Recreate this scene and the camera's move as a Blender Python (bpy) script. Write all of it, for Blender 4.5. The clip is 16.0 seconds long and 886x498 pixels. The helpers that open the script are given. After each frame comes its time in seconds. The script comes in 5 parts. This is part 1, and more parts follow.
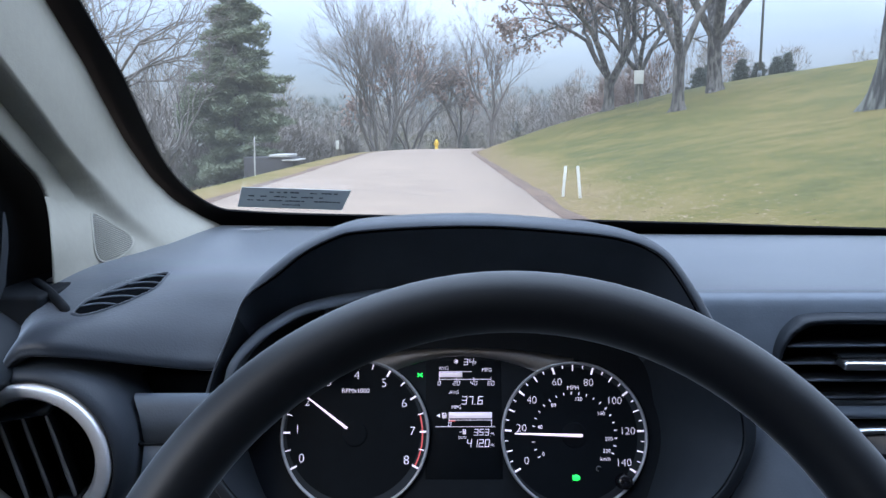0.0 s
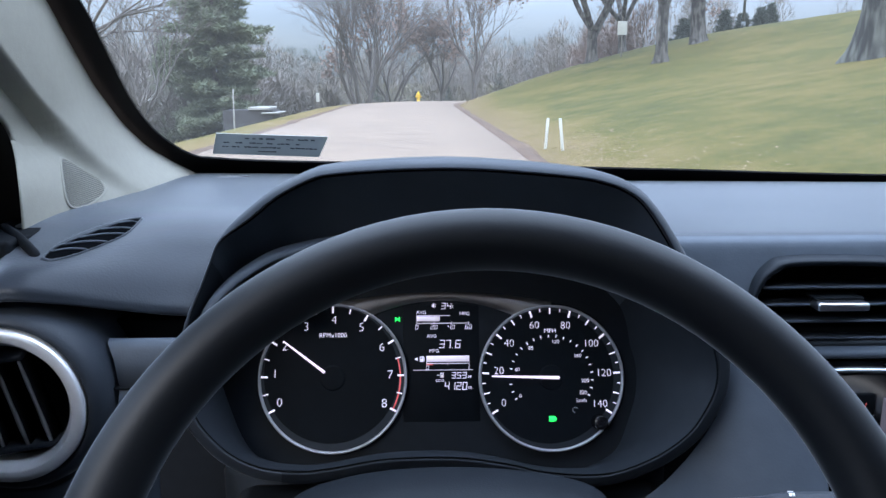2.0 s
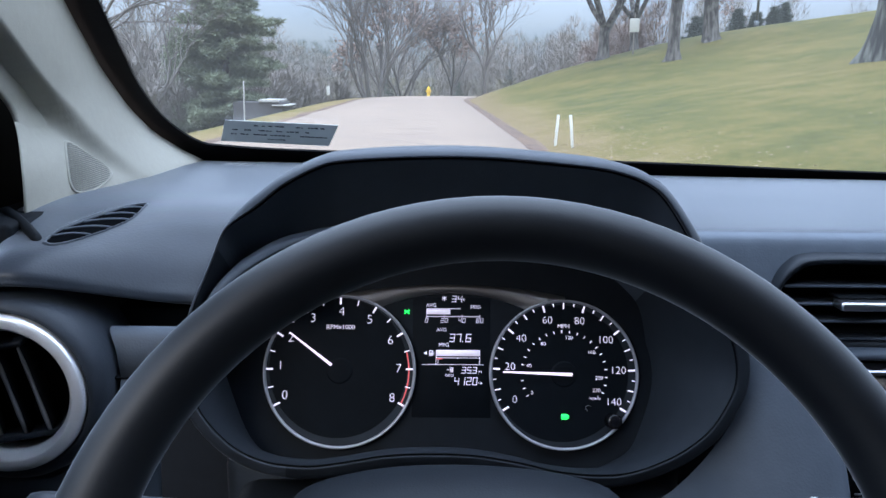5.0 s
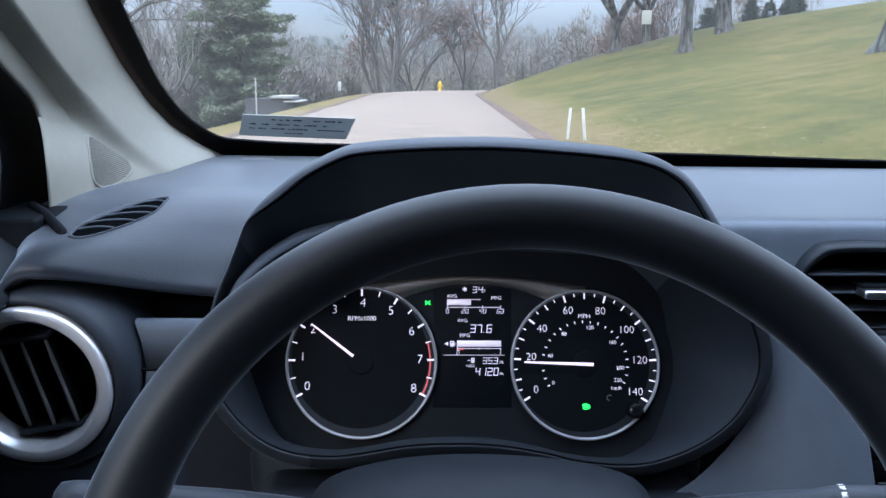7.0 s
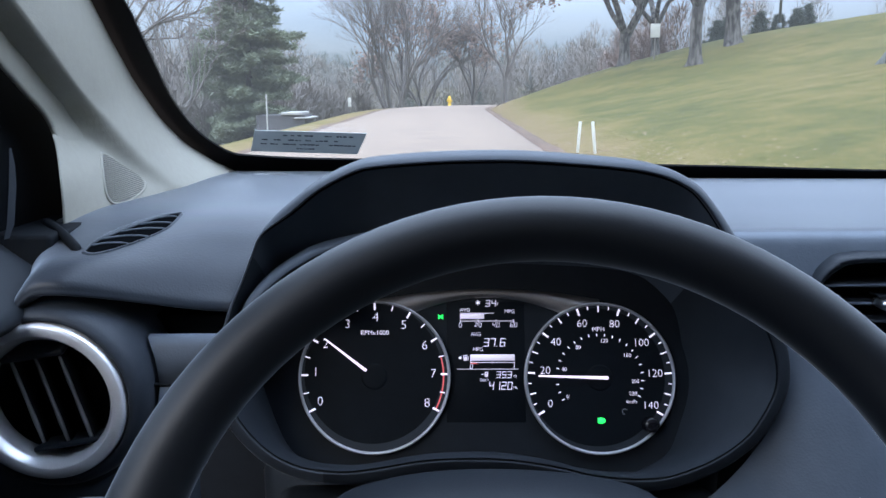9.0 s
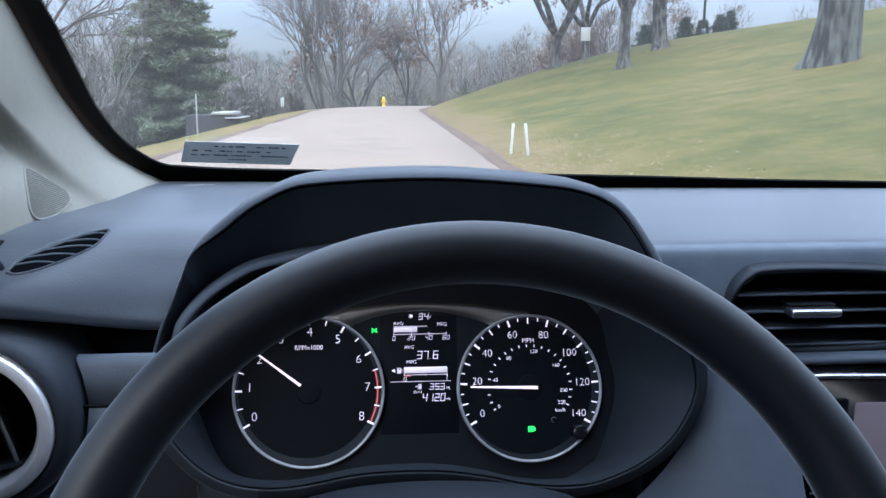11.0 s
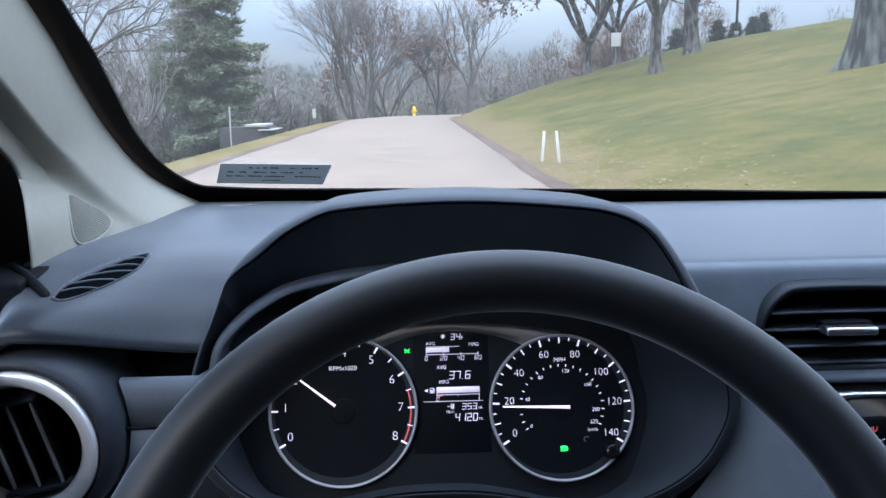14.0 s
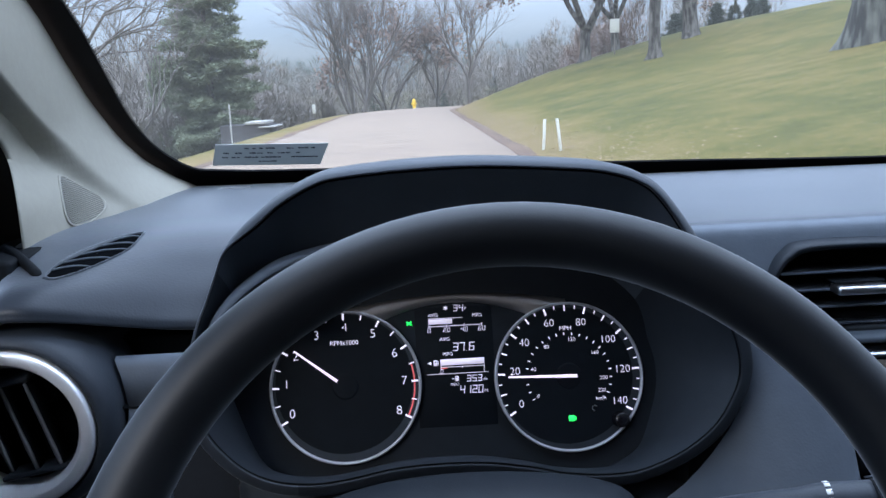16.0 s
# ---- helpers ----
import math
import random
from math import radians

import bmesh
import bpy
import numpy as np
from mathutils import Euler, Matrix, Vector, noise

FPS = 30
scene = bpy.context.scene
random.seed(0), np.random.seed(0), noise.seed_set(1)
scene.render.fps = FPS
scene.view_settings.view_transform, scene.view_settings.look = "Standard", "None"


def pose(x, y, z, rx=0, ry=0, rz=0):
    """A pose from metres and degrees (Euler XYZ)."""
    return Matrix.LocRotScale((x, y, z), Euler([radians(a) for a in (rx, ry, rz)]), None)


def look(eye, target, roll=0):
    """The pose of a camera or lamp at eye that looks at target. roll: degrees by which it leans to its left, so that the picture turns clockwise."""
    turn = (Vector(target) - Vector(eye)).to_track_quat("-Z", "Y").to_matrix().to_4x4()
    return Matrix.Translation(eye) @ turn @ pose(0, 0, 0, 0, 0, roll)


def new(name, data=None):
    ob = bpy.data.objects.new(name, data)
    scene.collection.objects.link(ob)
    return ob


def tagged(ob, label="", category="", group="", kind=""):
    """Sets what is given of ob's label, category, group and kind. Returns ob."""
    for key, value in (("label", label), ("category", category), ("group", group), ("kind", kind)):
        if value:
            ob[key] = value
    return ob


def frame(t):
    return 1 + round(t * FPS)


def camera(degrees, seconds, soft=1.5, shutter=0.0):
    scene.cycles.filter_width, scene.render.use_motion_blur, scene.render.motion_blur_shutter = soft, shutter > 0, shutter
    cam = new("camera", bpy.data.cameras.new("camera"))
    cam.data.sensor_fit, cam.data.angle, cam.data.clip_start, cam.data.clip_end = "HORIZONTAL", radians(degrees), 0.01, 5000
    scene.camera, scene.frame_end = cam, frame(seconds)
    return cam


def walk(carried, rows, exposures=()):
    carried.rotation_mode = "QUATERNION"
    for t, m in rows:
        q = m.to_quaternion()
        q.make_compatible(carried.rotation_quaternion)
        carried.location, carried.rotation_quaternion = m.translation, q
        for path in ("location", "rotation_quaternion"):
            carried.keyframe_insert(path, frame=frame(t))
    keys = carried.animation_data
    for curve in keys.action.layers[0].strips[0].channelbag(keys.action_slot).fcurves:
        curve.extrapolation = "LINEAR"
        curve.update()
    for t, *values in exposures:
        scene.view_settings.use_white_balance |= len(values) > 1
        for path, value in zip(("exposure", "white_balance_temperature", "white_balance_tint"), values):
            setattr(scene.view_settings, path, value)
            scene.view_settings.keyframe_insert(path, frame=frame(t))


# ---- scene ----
cam = camera(59.16, 16.0, 1.5)
PATH = [
    (0, (-0.0124, -0.0070, 1.1586), (-0.0247, 1.9704, 0.8591), -0.22),
    (0.5, (-0.0044, -0.0128, 1.1595), (0.0024, 1.9630, 0.8493), -0.37),
    (1, (-0.0071, -0.0048, 1.1550), (0.0071, 1.9635, 0.8003), -0.53),
    (1.5, (-0.0079, 0.0056, 1.1489), (0.0228, 1.9569, 0.7112), -0.32),
    (2, (-0.0087, -0.0041, 1.1513), (0.0230, 1.9518, 0.7350), -0.24),
    (2.5, (-0.0164, -0.0024, 1.1515), (0.0152, 1.9562, 0.7477), 1.42),
    (3, (-0.0059, 0.0015, 1.1532), (0.0451, 1.9598, 0.7505), -1.49),
    (3.5, (0.0006, -0.0001, 1.1528), (0.0858, 1.9637, 0.7840), -1.22),
    (4, (-0.0098, 0.0007, 1.1522), (0.0581, 1.9655, 0.7849), 0.49),
    (4.5, (-0.0116, 0.0084, 1.1460), (0.0283, 1.9637, 0.7275), 0.66),
    (4.7, (-0.0112, 0.0095, 1.1459), (0.0117, 1.9637, 0.7209), 0.78),
    (7, (-0.0164, 0.0075, 1.1436), (-0.0360, 1.9581, 0.7021), -0.02),
    (7.5, (-0.0215, 0.0106, 1.1448), (-0.0558, 1.9623, 0.7092), 0.18),
    (8, (-0.0202, 0.0103, 1.1458), (-0.0803, 1.9632, 0.7187), 0.26),
    (8.5, (-0.0249, 0.0118, 1.1413), (-0.1034, 1.9661, 0.7234), -0.09),
    (9, (-0.0176, 0.0087, 1.1428), (-0.0646, 1.9666, 0.7376), -0.61),
    (9.5, (-0.0071, 0.0008, 1.1462), (0.0008, 1.9626, 0.7571), -1.21),
    (9.7, (-0.0064, 0.0007, 1.1458), (0.0305, 1.9625, 0.7585), -1.14),
    (11.8, (-0.0202, 0.0020, 1.1588), (0.1346, 1.9439, 0.7061), 0.35),
    (12, (-0.0202, 0.0001, 1.1591), (0.1452, 1.9373, 0.6899), 0.42),
    (12.5, (-0.0120, 0.0074, 1.1513), (0.0396, 1.9477, 0.6689), -2.19),
    (13, (-0.0096, -0.0022, 1.1536), (0.0031, 1.9473, 0.7072), -2.74),
    (13.5, (-0.0136, 0.0019, 1.1506), (-0.0090, 1.9596, 0.7415), -1.75),
    (14, (-0.0151, -0.0028, 1.1635), (0.0216, 1.9599, 0.7804), -1.21),
    (14.5, (-0.0138, -0.0023, 1.1593), (0.0181, 1.9646, 0.7983), -2.25),
    (15, (-0.0134, -0.0075, 1.1556), (0.0373, 1.9638, 0.8214), -2.61),
    (15.5, (-0.0082, -0.0038, 1.1536), (0.0606, 1.9612, 0.7874), -3.37),
    (16, (-0.0130, 0.0060, 1.1461), (0.0127, 1.9650, 0.7441), -2.91),
]
walk(cam, [(t, look(eye, target, roll)) for t, eye, target, roll in PATH], [(0, 1.04), (1, 1.02), (1.5, 1.10), (2, 1.12), (9.7, 1.12), (11.8, 1.15), (13, 1.15), (14.5, 1.08), (15.5, 1.03), (16, 1.05)])

# ---- world and light: an overcast late afternoon ----
world = bpy.data.worlds.new("overcast_sky")
scene.world = world
world.use_nodes = True
wn, wl = world.node_tree.nodes, world.node_tree.links
wn.clear()
sky = wn.new("ShaderNodeTexSky")
sky.sky_type = "NISHITA"
sky.sun_disc = False
sky.sun_elevation, sky.sun_rotation = radians(24), radians(150)
sky_bg = wn.new("ShaderNodeBackground")
sky_bg.inputs["Strength"].default_value = 0.06
cloud_noise = wn.new("ShaderNodeTexNoise")
cloud_noise.inputs["Scale"].default_value = 3.2
cloud_noise.inputs["Detail"].default_value = 6.0
cloud_map = wn.new("ShaderNodeMapping")
cloud_map.inputs["Scale"].default_value = (1.0, 1.0, 3.5)
cloud_co = wn.new("ShaderNodeTexCoord")
cloud_ramp = wn.new("ShaderNodeValToRGB")
cloud_ramp.color_ramp.elements[0].position, cloud_ramp.color_ramp.elements[0].color = 0.32, (0.30, 0.386, 0.556, 1)
cloud_ramp.color_ramp.elements[1].position, cloud_ramp.color_ramp.elements[1].color = 0.70, (0.44, 0.518, 0.678, 1)
cloud_bg = wn.new("ShaderNodeBackground")
# overcast sky, made far brighter overhead than at the horizon to light the cabin
cloud_sep = wn.new("ShaderNodeSeparateXYZ")
cloud_lift = wn.new("ShaderNodeMapRange")
cloud_lift.inputs["To Min"].default_value, cloud_lift.inputs["To Max"].default_value = 0.245, 6.9
wl.new(cloud_co.outputs["Generated"], cloud_sep.inputs[0])
wl.new(cloud_sep.outputs["Z"], cloud_lift.inputs["Value"])
wl.new(cloud_lift.outputs[0], cloud_bg.inputs["Strength"])
both = wn.new("ShaderNodeMixShader")
both.inputs[0].default_value = 0.85
w_out = wn.new("ShaderNodeOutputWorld")
wl.new(sky.outputs[0], sky_bg.inputs["Color"])
wl.new(cloud_co.outputs["Generated"], cloud_map.inputs["Vector"])
wl.new(cloud_map.outputs[0], cloud_noise.inputs["Vector"])
wl.new(cloud_noise.outputs["Fac"], cloud_ramp.inputs["Fac"])
wl.new(cloud_ramp.outputs["Color"], cloud_bg.inputs["Color"])
wl.new(sky_bg.outputs[0], both.inputs[1])
wl.new(cloud_bg.outputs[0], both.inputs[2])
wl.new(both.outputs[0], w_out.inputs["Surface"])

sun = new("sun", bpy.data.lights.new("sun", "SUN"))
sun.data.energy, sun.data.angle, sun.data.color = 0.5, radians(25), (1.0, 0.95, 0.88)
sun.matrix_world = look((-30, -40, 34), (0, 0, 0))


# ---- materials ----
def mat(name, base, rough=0.5, metal=0.0, vary=0.0, scale=40.0, bump=0.0, bump_scale=400.0, second=None, emit=0.0,
        spec=0.5, sort="noise", coat=0.0, spread=0.0, coords="Object", sheen=0.0, stretch=1.0, edges=(0.36, 0.64)):
    """A procedural surface: colour mottled at two scales towards `second`, fine relief, roughness wear."""
    m = bpy.data.materials.new(name)
    m.use_nodes = True
    nt = m.node_tree
    b = nt.nodes["Principled BSDF"]
    b.inputs["Base Color"].default_value = (*base, 1)
    b.inputs["Roughness"].default_value = rough
    b.inputs["Metallic"].default_value = metal
    b.inputs["Specular IOR Level"].default_value = spec
    b.inputs["Coat Weight"].default_value = coat
    b.inputs["Sheen Weight"].default_value, b.inputs["Sheen Roughness"].default_value = sheen, 0.35
    b.inputs["Sheen Tint"].default_value = (0.85, 0.92, 1.0, 1)
    if emit:
        b.inputs["Emission Color"].default_value = (*base, 1)
        b.inputs["Emission Strength"].default_value = emit
    co = nt.nodes.new("ShaderNodeTexCoord")
    if stretch != 1.0:
        mp = nt.nodes.new("ShaderNodeMapping")
        mp.inputs["Scale"].default_value = (1, 1, stretch)
        nt.links.new(co.outputs[coords], mp.inputs["Vector"])
        co, coords = mp, "Vector"
    if vary or second:
        second = second or tuple(min(1, c * (1 + 1.6 * vary)) for c in base)
        a = nt.nodes.new("ShaderNodeTexNoise")
        a.inputs["Scale"].default_value, a.inputs["Detail"].default_value = scale, 4
        c = nt.nodes.new("ShaderNodeTexNoise")
        c.inputs["Scale"].default_value, c.inputs["Detail"].default_value = scale * 0.13, 3
        add = nt.nodes.new("ShaderNodeMath")
        add.operation = "MULTIPLY_ADD"
        add.inputs[1].default_value = 0.55
        mul = nt.nodes.new("ShaderNodeMath")
        mul.operation = "MULTIPLY"
        mul.inputs[1].default_value = 0.45
        ramp = nt.nodes.new("ShaderNodeValToRGB")
        ramp.color_ramp.elements[0].position, ramp.color_ramp.elements[1].position = edges
        ramp.color_ramp.elements[0].color, ramp.color_ramp.elements[1].color = (*base, 1), (*second, 1)
        nt.links.new(co.outputs[coords], a.inputs["Vector"])
        nt.links.new(co.outputs[coords], c.inputs["Vector"])
        nt.links.new(c.outputs["Fac"], mul.inputs[0])
        nt.links.new(a.outputs["Fac"], add.inputs[0])
        nt.links.new(mul.outputs[0], add.inputs[2])
        nt.links.new(add.outputs[0], ramp.inputs["Fac"])
        last = ramp.outputs["Color"]
        if spread:
            info = nt.nodes.new("ShaderNodeObjectInfo")
            hsv = nt.nodes.new("ShaderNodeHueSaturation")
            rng = nt.nodes.new("ShaderNodeMapRange")
            rng.inputs["To Min"].default_value, rng.inputs["To Max"].default_value = 1 - spread, 1 + spread
            nt.links.new(info.outputs["Random"], rng.inputs["Value"])
            nt.links.new(rng.outputs[0], hsv.inputs["Value"])
            nt.links.new(last, hsv.inputs["Color"])
            last = hsv.outputs["Color"]
        nt.links.new(last, b.inputs["Base Color"])
        wear = nt.nodes.new("ShaderNodeMapRange")
        wear.inputs["To Min"].default_value, wear.inputs["To Max"].default_value = max(0, rough - 0.06), min(1, rough + 0.06)
        nt.links.new(c.outputs["Fac"], wear.inputs["Value"])
        nt.links.new(wear.outputs[0], b.inputs["Roughness"])
    if bump:
        t = nt.nodes.new("ShaderNodeTexVoronoi" if sort == "grain" else "ShaderNodeTexNoise")
        t.inputs["Scale"].default_value = bump_scale
        bp = nt.nodes.new("ShaderNodeBump")
        bp.inputs["Strength"].default_value = bump
        bp.inputs["Distance"].default_value = 0.35 / bump_scale
        nt.links.new(co.outputs[coords], t.inputs["Vector"])
        nt.links.new(t.outputs[0], bp.inputs["Height"])
        nt.links.new(bp.outputs[0], b.inputs["Normal"])
    return m


DASH = mat("soft_dash_plastic", (0.019, 0.023, 0.030), 0.36, spec=0.22, sheen=0.75, vary=0.16, scale=60, bump=0.12, bump_scale=700, sort="grain")
HOODM = mat("dark_hood_plastic", (0.024, 0.029, 0.037), 0.48, spec=0.26, sheen=0.20, vary=0.16, scale=60, bump=0.14, bump_scale=700, sort="grain")
COLUMNM = mat("column_cover_plastic", (0.012, 0.0150, 0.0195), 0.55, spec=0.2, vary=0.16, scale=60, bump=0.14, bump_scale=700, sort="grain")
PANEL = mat("smooth_panel_plastic", (0.062, 0.075, 0.094), 0.58, spec=0.32, vary=0.14, scale=50, bump=0.13, bump_scale=700, sort="grain")
# lighter copy of the panel plastic, making up light on the dash face
PANEL_LIFT = mat("panel_plastic_lifted", (0.088, 0.104, 0.126), 0.58, spec=0.32, vary=0.14, scale=50, bump=0.13, bump_scale=700, sort="grain")
# lighter copy of the lining plastic, for light missing under the hood
LINING_LIFT = mat("binnacle_lining_lifted", (0.042, 0.051, 0.064), 0.6, spec=0.3, vary=0.14, scale=50, bump=0.13, bump_scale=700, sort="grain")
WHEELM = mat("wheel_urethane", (0.0036, 0.0050, 0.0074), 0.52, spec=0.42, sheen=0.42, vary=0.2, scale=90, bump=0.045, bump_scale=1000, sort="grain")
BLACK = mat("matt_black_plastic", (0.0048, 0.0060, 0.0076), 0.7, spec=0.10, vary=0.2, scale=80, bump=0.15, bump_scale=900)
# near-black without gloss, painting the shade in gaps and the demister
SHADEM = mat("painted_shade_black", (0.0030, 0.0035, 0.0042), 0.9, spec=0.0, vary=0.2, scale=80)
GLOSSBLACK = mat("gloss_black_plastic", (0.006, 0.006, 0.008), 0.22, vary=0.2, scale=60)
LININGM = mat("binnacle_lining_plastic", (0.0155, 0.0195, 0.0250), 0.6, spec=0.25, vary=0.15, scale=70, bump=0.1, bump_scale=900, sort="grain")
DIALM = mat("dial_black", (0.0030, 0.0044, 0.0063), 0.6, spec=0.10, vary=0.2, scale=90)
PLATEM = mat("dial_plate_plastic", (0.0072, 0.0092, 0.0122), 0.6, spec=0.15, vary=0.2, scale=90)
CHROME = mat("satin_chrome", (0.62, 0.63, 0.66), 0.28, 1.0, vary=0.06, scale=120)
SILVER = mat("satin_silver_paint", (0.88, 0.885, 0.90), 0.26, 0.45, vary=0.05, scale=120)
RINGM = mat("dial_ring_metal", (0.42, 0.43, 0.46), 0.35, 0.4, vary=0.05, scale=120)
STRIPM = mat("bronze_trim", (0.36, 0.33, 0.31), 0.38, 1.0, vary=0.06, scale=120)
PILLARM = mat("light_grey_pillar_trim", (0.315, 0.297, 0.245), 0.7, vary=0.05, scale=160, bump=0.25, bump_scale=700)
TWEETM = mat("dark_groove_grey", (0.21, 0.20, 0.18), 0.8, spec=0.15, vary=0.08, scale=160)
HIGHLIGHTM = mat("slat_highlight_grey", (0.27, 0.28, 0.285), 0.65, vary=0.05, scale=160)
RUBBER = mat("black_glass_border", (0.006, 0.006, 0.007), 0.45, spec=0.08, vary=0.2, scale=60)
DOORM = mat("door_plastic", (0.021, 0.025, 0.030), 0.62, spec=0.20, vary=0.1, scale=50, bump=0.1, bump_scale=900, sort="grain")
LINER = mat("woven_headliner", (0.30, 0.31, 0.32), 0.9, vary=0.08, scale=120, bump=0.4, bump_scale=600)
CARPET = mat("dark_carpet", (0.03, 0.03, 0.033), 0.95, vary=0.2, scale=200, bump=0.6, bump_scale=700)
LIT = mat("lit_marking", (0.86, 0.80, 1.0), 0.5, emit=0.42)
LITDIM = mat("lit_display_segment", (0.82, 0.78, 1.0), 0.5, emit=0.42)
LITBAR = mat("lit_display_bar", (0.82, 0.76, 0.95), 0.5, emit=0.26)
NEEDLEM = mat("lit_needle", (0.88, 0.76, 0.98), 0.5, emit=0.55)
GREENM = mat("green_tell_tale", (0.02, 0.9, 0.12), 0.5, emit=0.9)
REDM = mat("red_zone_mark", (0.70, 0.12, 0.12), 0.5, emit=0.26)
REDLIT = mat("red_lit_marking", (1.0, 0.16, 0.15), 0.5, emit=0.36)
GREYMARK = mat("printed_grey_mark", (0.25, 0.25, 0.26), 0.6, vary=0.05)
WHITEMARK = mat("printed_white_mark", (0.75, 0.75, 0.75), 0.6, vary=0.05)
SCREENM = mat("screen_glow", (0.105, 0.098, 0.125), 0.2, emit=0.35)
PAPER = mat("sticker_paper", (0.47, 0.49, 0.49), 0.6, vary=0.06, scale=90)
# thin paper lets some of the daylight behind it through
paper_tree = PAPER.node_tree
paper_mix, paper_back = paper_tree.nodes.new("ShaderNodeMixShader"), paper_tree.nodes.new("ShaderNodeBsdfTranslucent")
paper_back.inputs["Color"].default_value = (0.64, 0.67, 0.66, 1)
paper_mix.inputs[0].default_value = 0.22
paper_tree.links.new(paper_tree.nodes["Principled BSDF"].outputs[0], paper_mix.inputs[1])
paper_tree.links.new(paper_back.outputs[0], paper_mix.inputs[2])
paper_tree.links.new(paper_mix.outputs[0], paper_tree.nodes["Material Output"].inputs["Surface"])
INK = mat("sticker_ink", (0.03, 0.035, 0.05), 0.6, vary=0.1)

GLASS = bpy.data.materials.new("windscreen_glass")
GLASS.use_nodes = True
gn = GLASS.node_tree
gn.nodes.clear()
g_out = gn.nodes.new("ShaderNodeOutputMaterial")
g_mix = gn.nodes.new("ShaderNodeMixShader")
g_tr = gn.nodes.new("ShaderNodeBsdfTransparent")
g_tr.inputs["Color"].default_value = (0.93, 0.95, 0.95, 1)
g_gl = gn.nodes.new("ShaderNodeBsdfGlossy")
g_gl.inputs["Roughness"].default_value = 0.03
g_lw = gn.nodes.new("ShaderNodeLayerWeight")
g_lw.inputs["Blend"].default_value = 0.5
g_fr = gn.nodes.new("ShaderNodeMath")
g_fr.operation = "POWER"
g_fr.inputs[1].default_value = 5.0
gn.links.new(g_lw.outputs["Facing"], g_fr.inputs[0])
gn.links.new(g_fr.outputs[0], g_mix.inputs[0])
gn.links.new(g_tr.outputs[0], g_mix.inputs[1])
gn.links.new(g_gl.outputs[0], g_mix.inputs[2])
# a faint scattering layer, added to imitate veiling glare over the view
g_film = gn.nodes.new("ShaderNodeBsdfTranslucent")
g_film.inputs["Color"].default_value = (0.90, 0.86, 0.78, 1)
g_veil = gn.nodes.new("ShaderNodeMixShader")
g_veil.inputs[0].default_value = 0.014
gn.links.new(g_mix.outputs[0], g_veil.inputs[1])
gn.links.new(g_film.outputs[0], g_veil.inputs[2])
gn.links.new(g_veil.outputs[0], g_out.inputs["Surface"])

# tint added to dim the light through the unseen passenger window
TINT = bpy.data.materials.new("tinted_side_glass")
TINT.use_nodes = True
tn = TINT.node_tree
tn.nodes.clear()
t_out = tn.nodes.new("ShaderNodeOutputMaterial")
t_mix = tn.nodes.new("ShaderNodeMixShader")
t_mix.inputs[0].default_value = 0.06
t_tr = tn.nodes.new("ShaderNodeBsdfTransparent")
t_tr.inputs["Color"].default_value = (0.60, 0.63, 0.63, 1)
t_gl = tn.nodes.new("ShaderNodeBsdfGlossy")
t_gl.inputs["Roughness"].default_value = 0.03
tn.links.new(t_tr.outputs[0], t_mix.inputs[1])
tn.links.new(t_gl.outputs[0], t_mix.inputs[2])
tn.links.new(t_mix.outputs[0], t_out.inputs["Surface"])

def turf(name):
    """Winter grass: green and straw patches over metres, mown streaks, and a fine mottle of blades."""
    m = bpy.data.materials.new(name)
    m.use_nodes = True
    nt = m.node_tree
    b = nt.nodes["Principled BSDF"]
    b.inputs["Roughness"].default_value, b.inputs["Specular IOR Level"].default_value = 0.95, 0.2
    co = nt.nodes.new("ShaderNodeTexCoord")
    heights = []
    for scale, detail, amount in ((0.16, 3, 0.42), (1.3, 4, 0.32), (9.0, 3, 0.26)):
        t = nt.nodes.new("ShaderNodeTexNoise")
        t.inputs["Scale"].default_value, t.inputs["Detail"].default_value = scale, detail
        nt.links.new(co.outputs["Object"], t.inputs["Vector"])
        mul = nt.nodes.new("ShaderNodeMath")
        mul.operation = "MULTIPLY"
        mul.inputs[1].default_value = amount
        nt.links.new(t.outputs["Fac"], mul.inputs[0])
        heights.append(mul.outputs[0])
    total = heights[0]
    for h in heights[1:]:
        add = nt.nodes.new("ShaderNodeMath")
        nt.links.new(total, add.inputs[0])
        nt.links.new(h, add.inputs[1])
        total = add.outputs[0]
    worn = nt.nodes.new("ShaderNodeAttribute")
    worn.attribute_name = "trodden"
    more = nt.nodes.new("ShaderNodeMath")
    more.operation = "MULTIPLY_ADD"
    more.inputs[1].default_value = 0.24
    nt.links.new(worn.outputs["Fac"], more.inputs[0])
    nt.links.new(total, more.inputs[2])
    total = more.outputs[0]
    ramp = nt.nodes.new("ShaderNodeValToRGB")
    for k, (at, colour) in enumerate(((0.34, (0.045, 0.046, 0.006)), (0.46, (0.076, 0.069, 0.009)), (0.56, (0.116, 0.090, 0.017)), (0.74, (0.178, 0.122, 0.046)))):
        e = ramp.color_ramp.elements[k] if k < 2 else ramp.color_ramp.elements.new(at)
        e.position, e.color = at, (*colour, 1)
    nt.links.new(total, ramp.inputs["Fac"])
    nt.links.new(ramp.outputs["Color"], b.inputs["Base Color"])
    bp = nt.nodes.new("ShaderNodeBump")
    bp.inputs["Strength"].default_value, bp.inputs["Distance"].default_value = 0.35, 0.06
    nt.links.new(total, bp.inputs["Height"])
    nt.links.new(bp.outputs[0], b.inputs["Normal"])
    return m


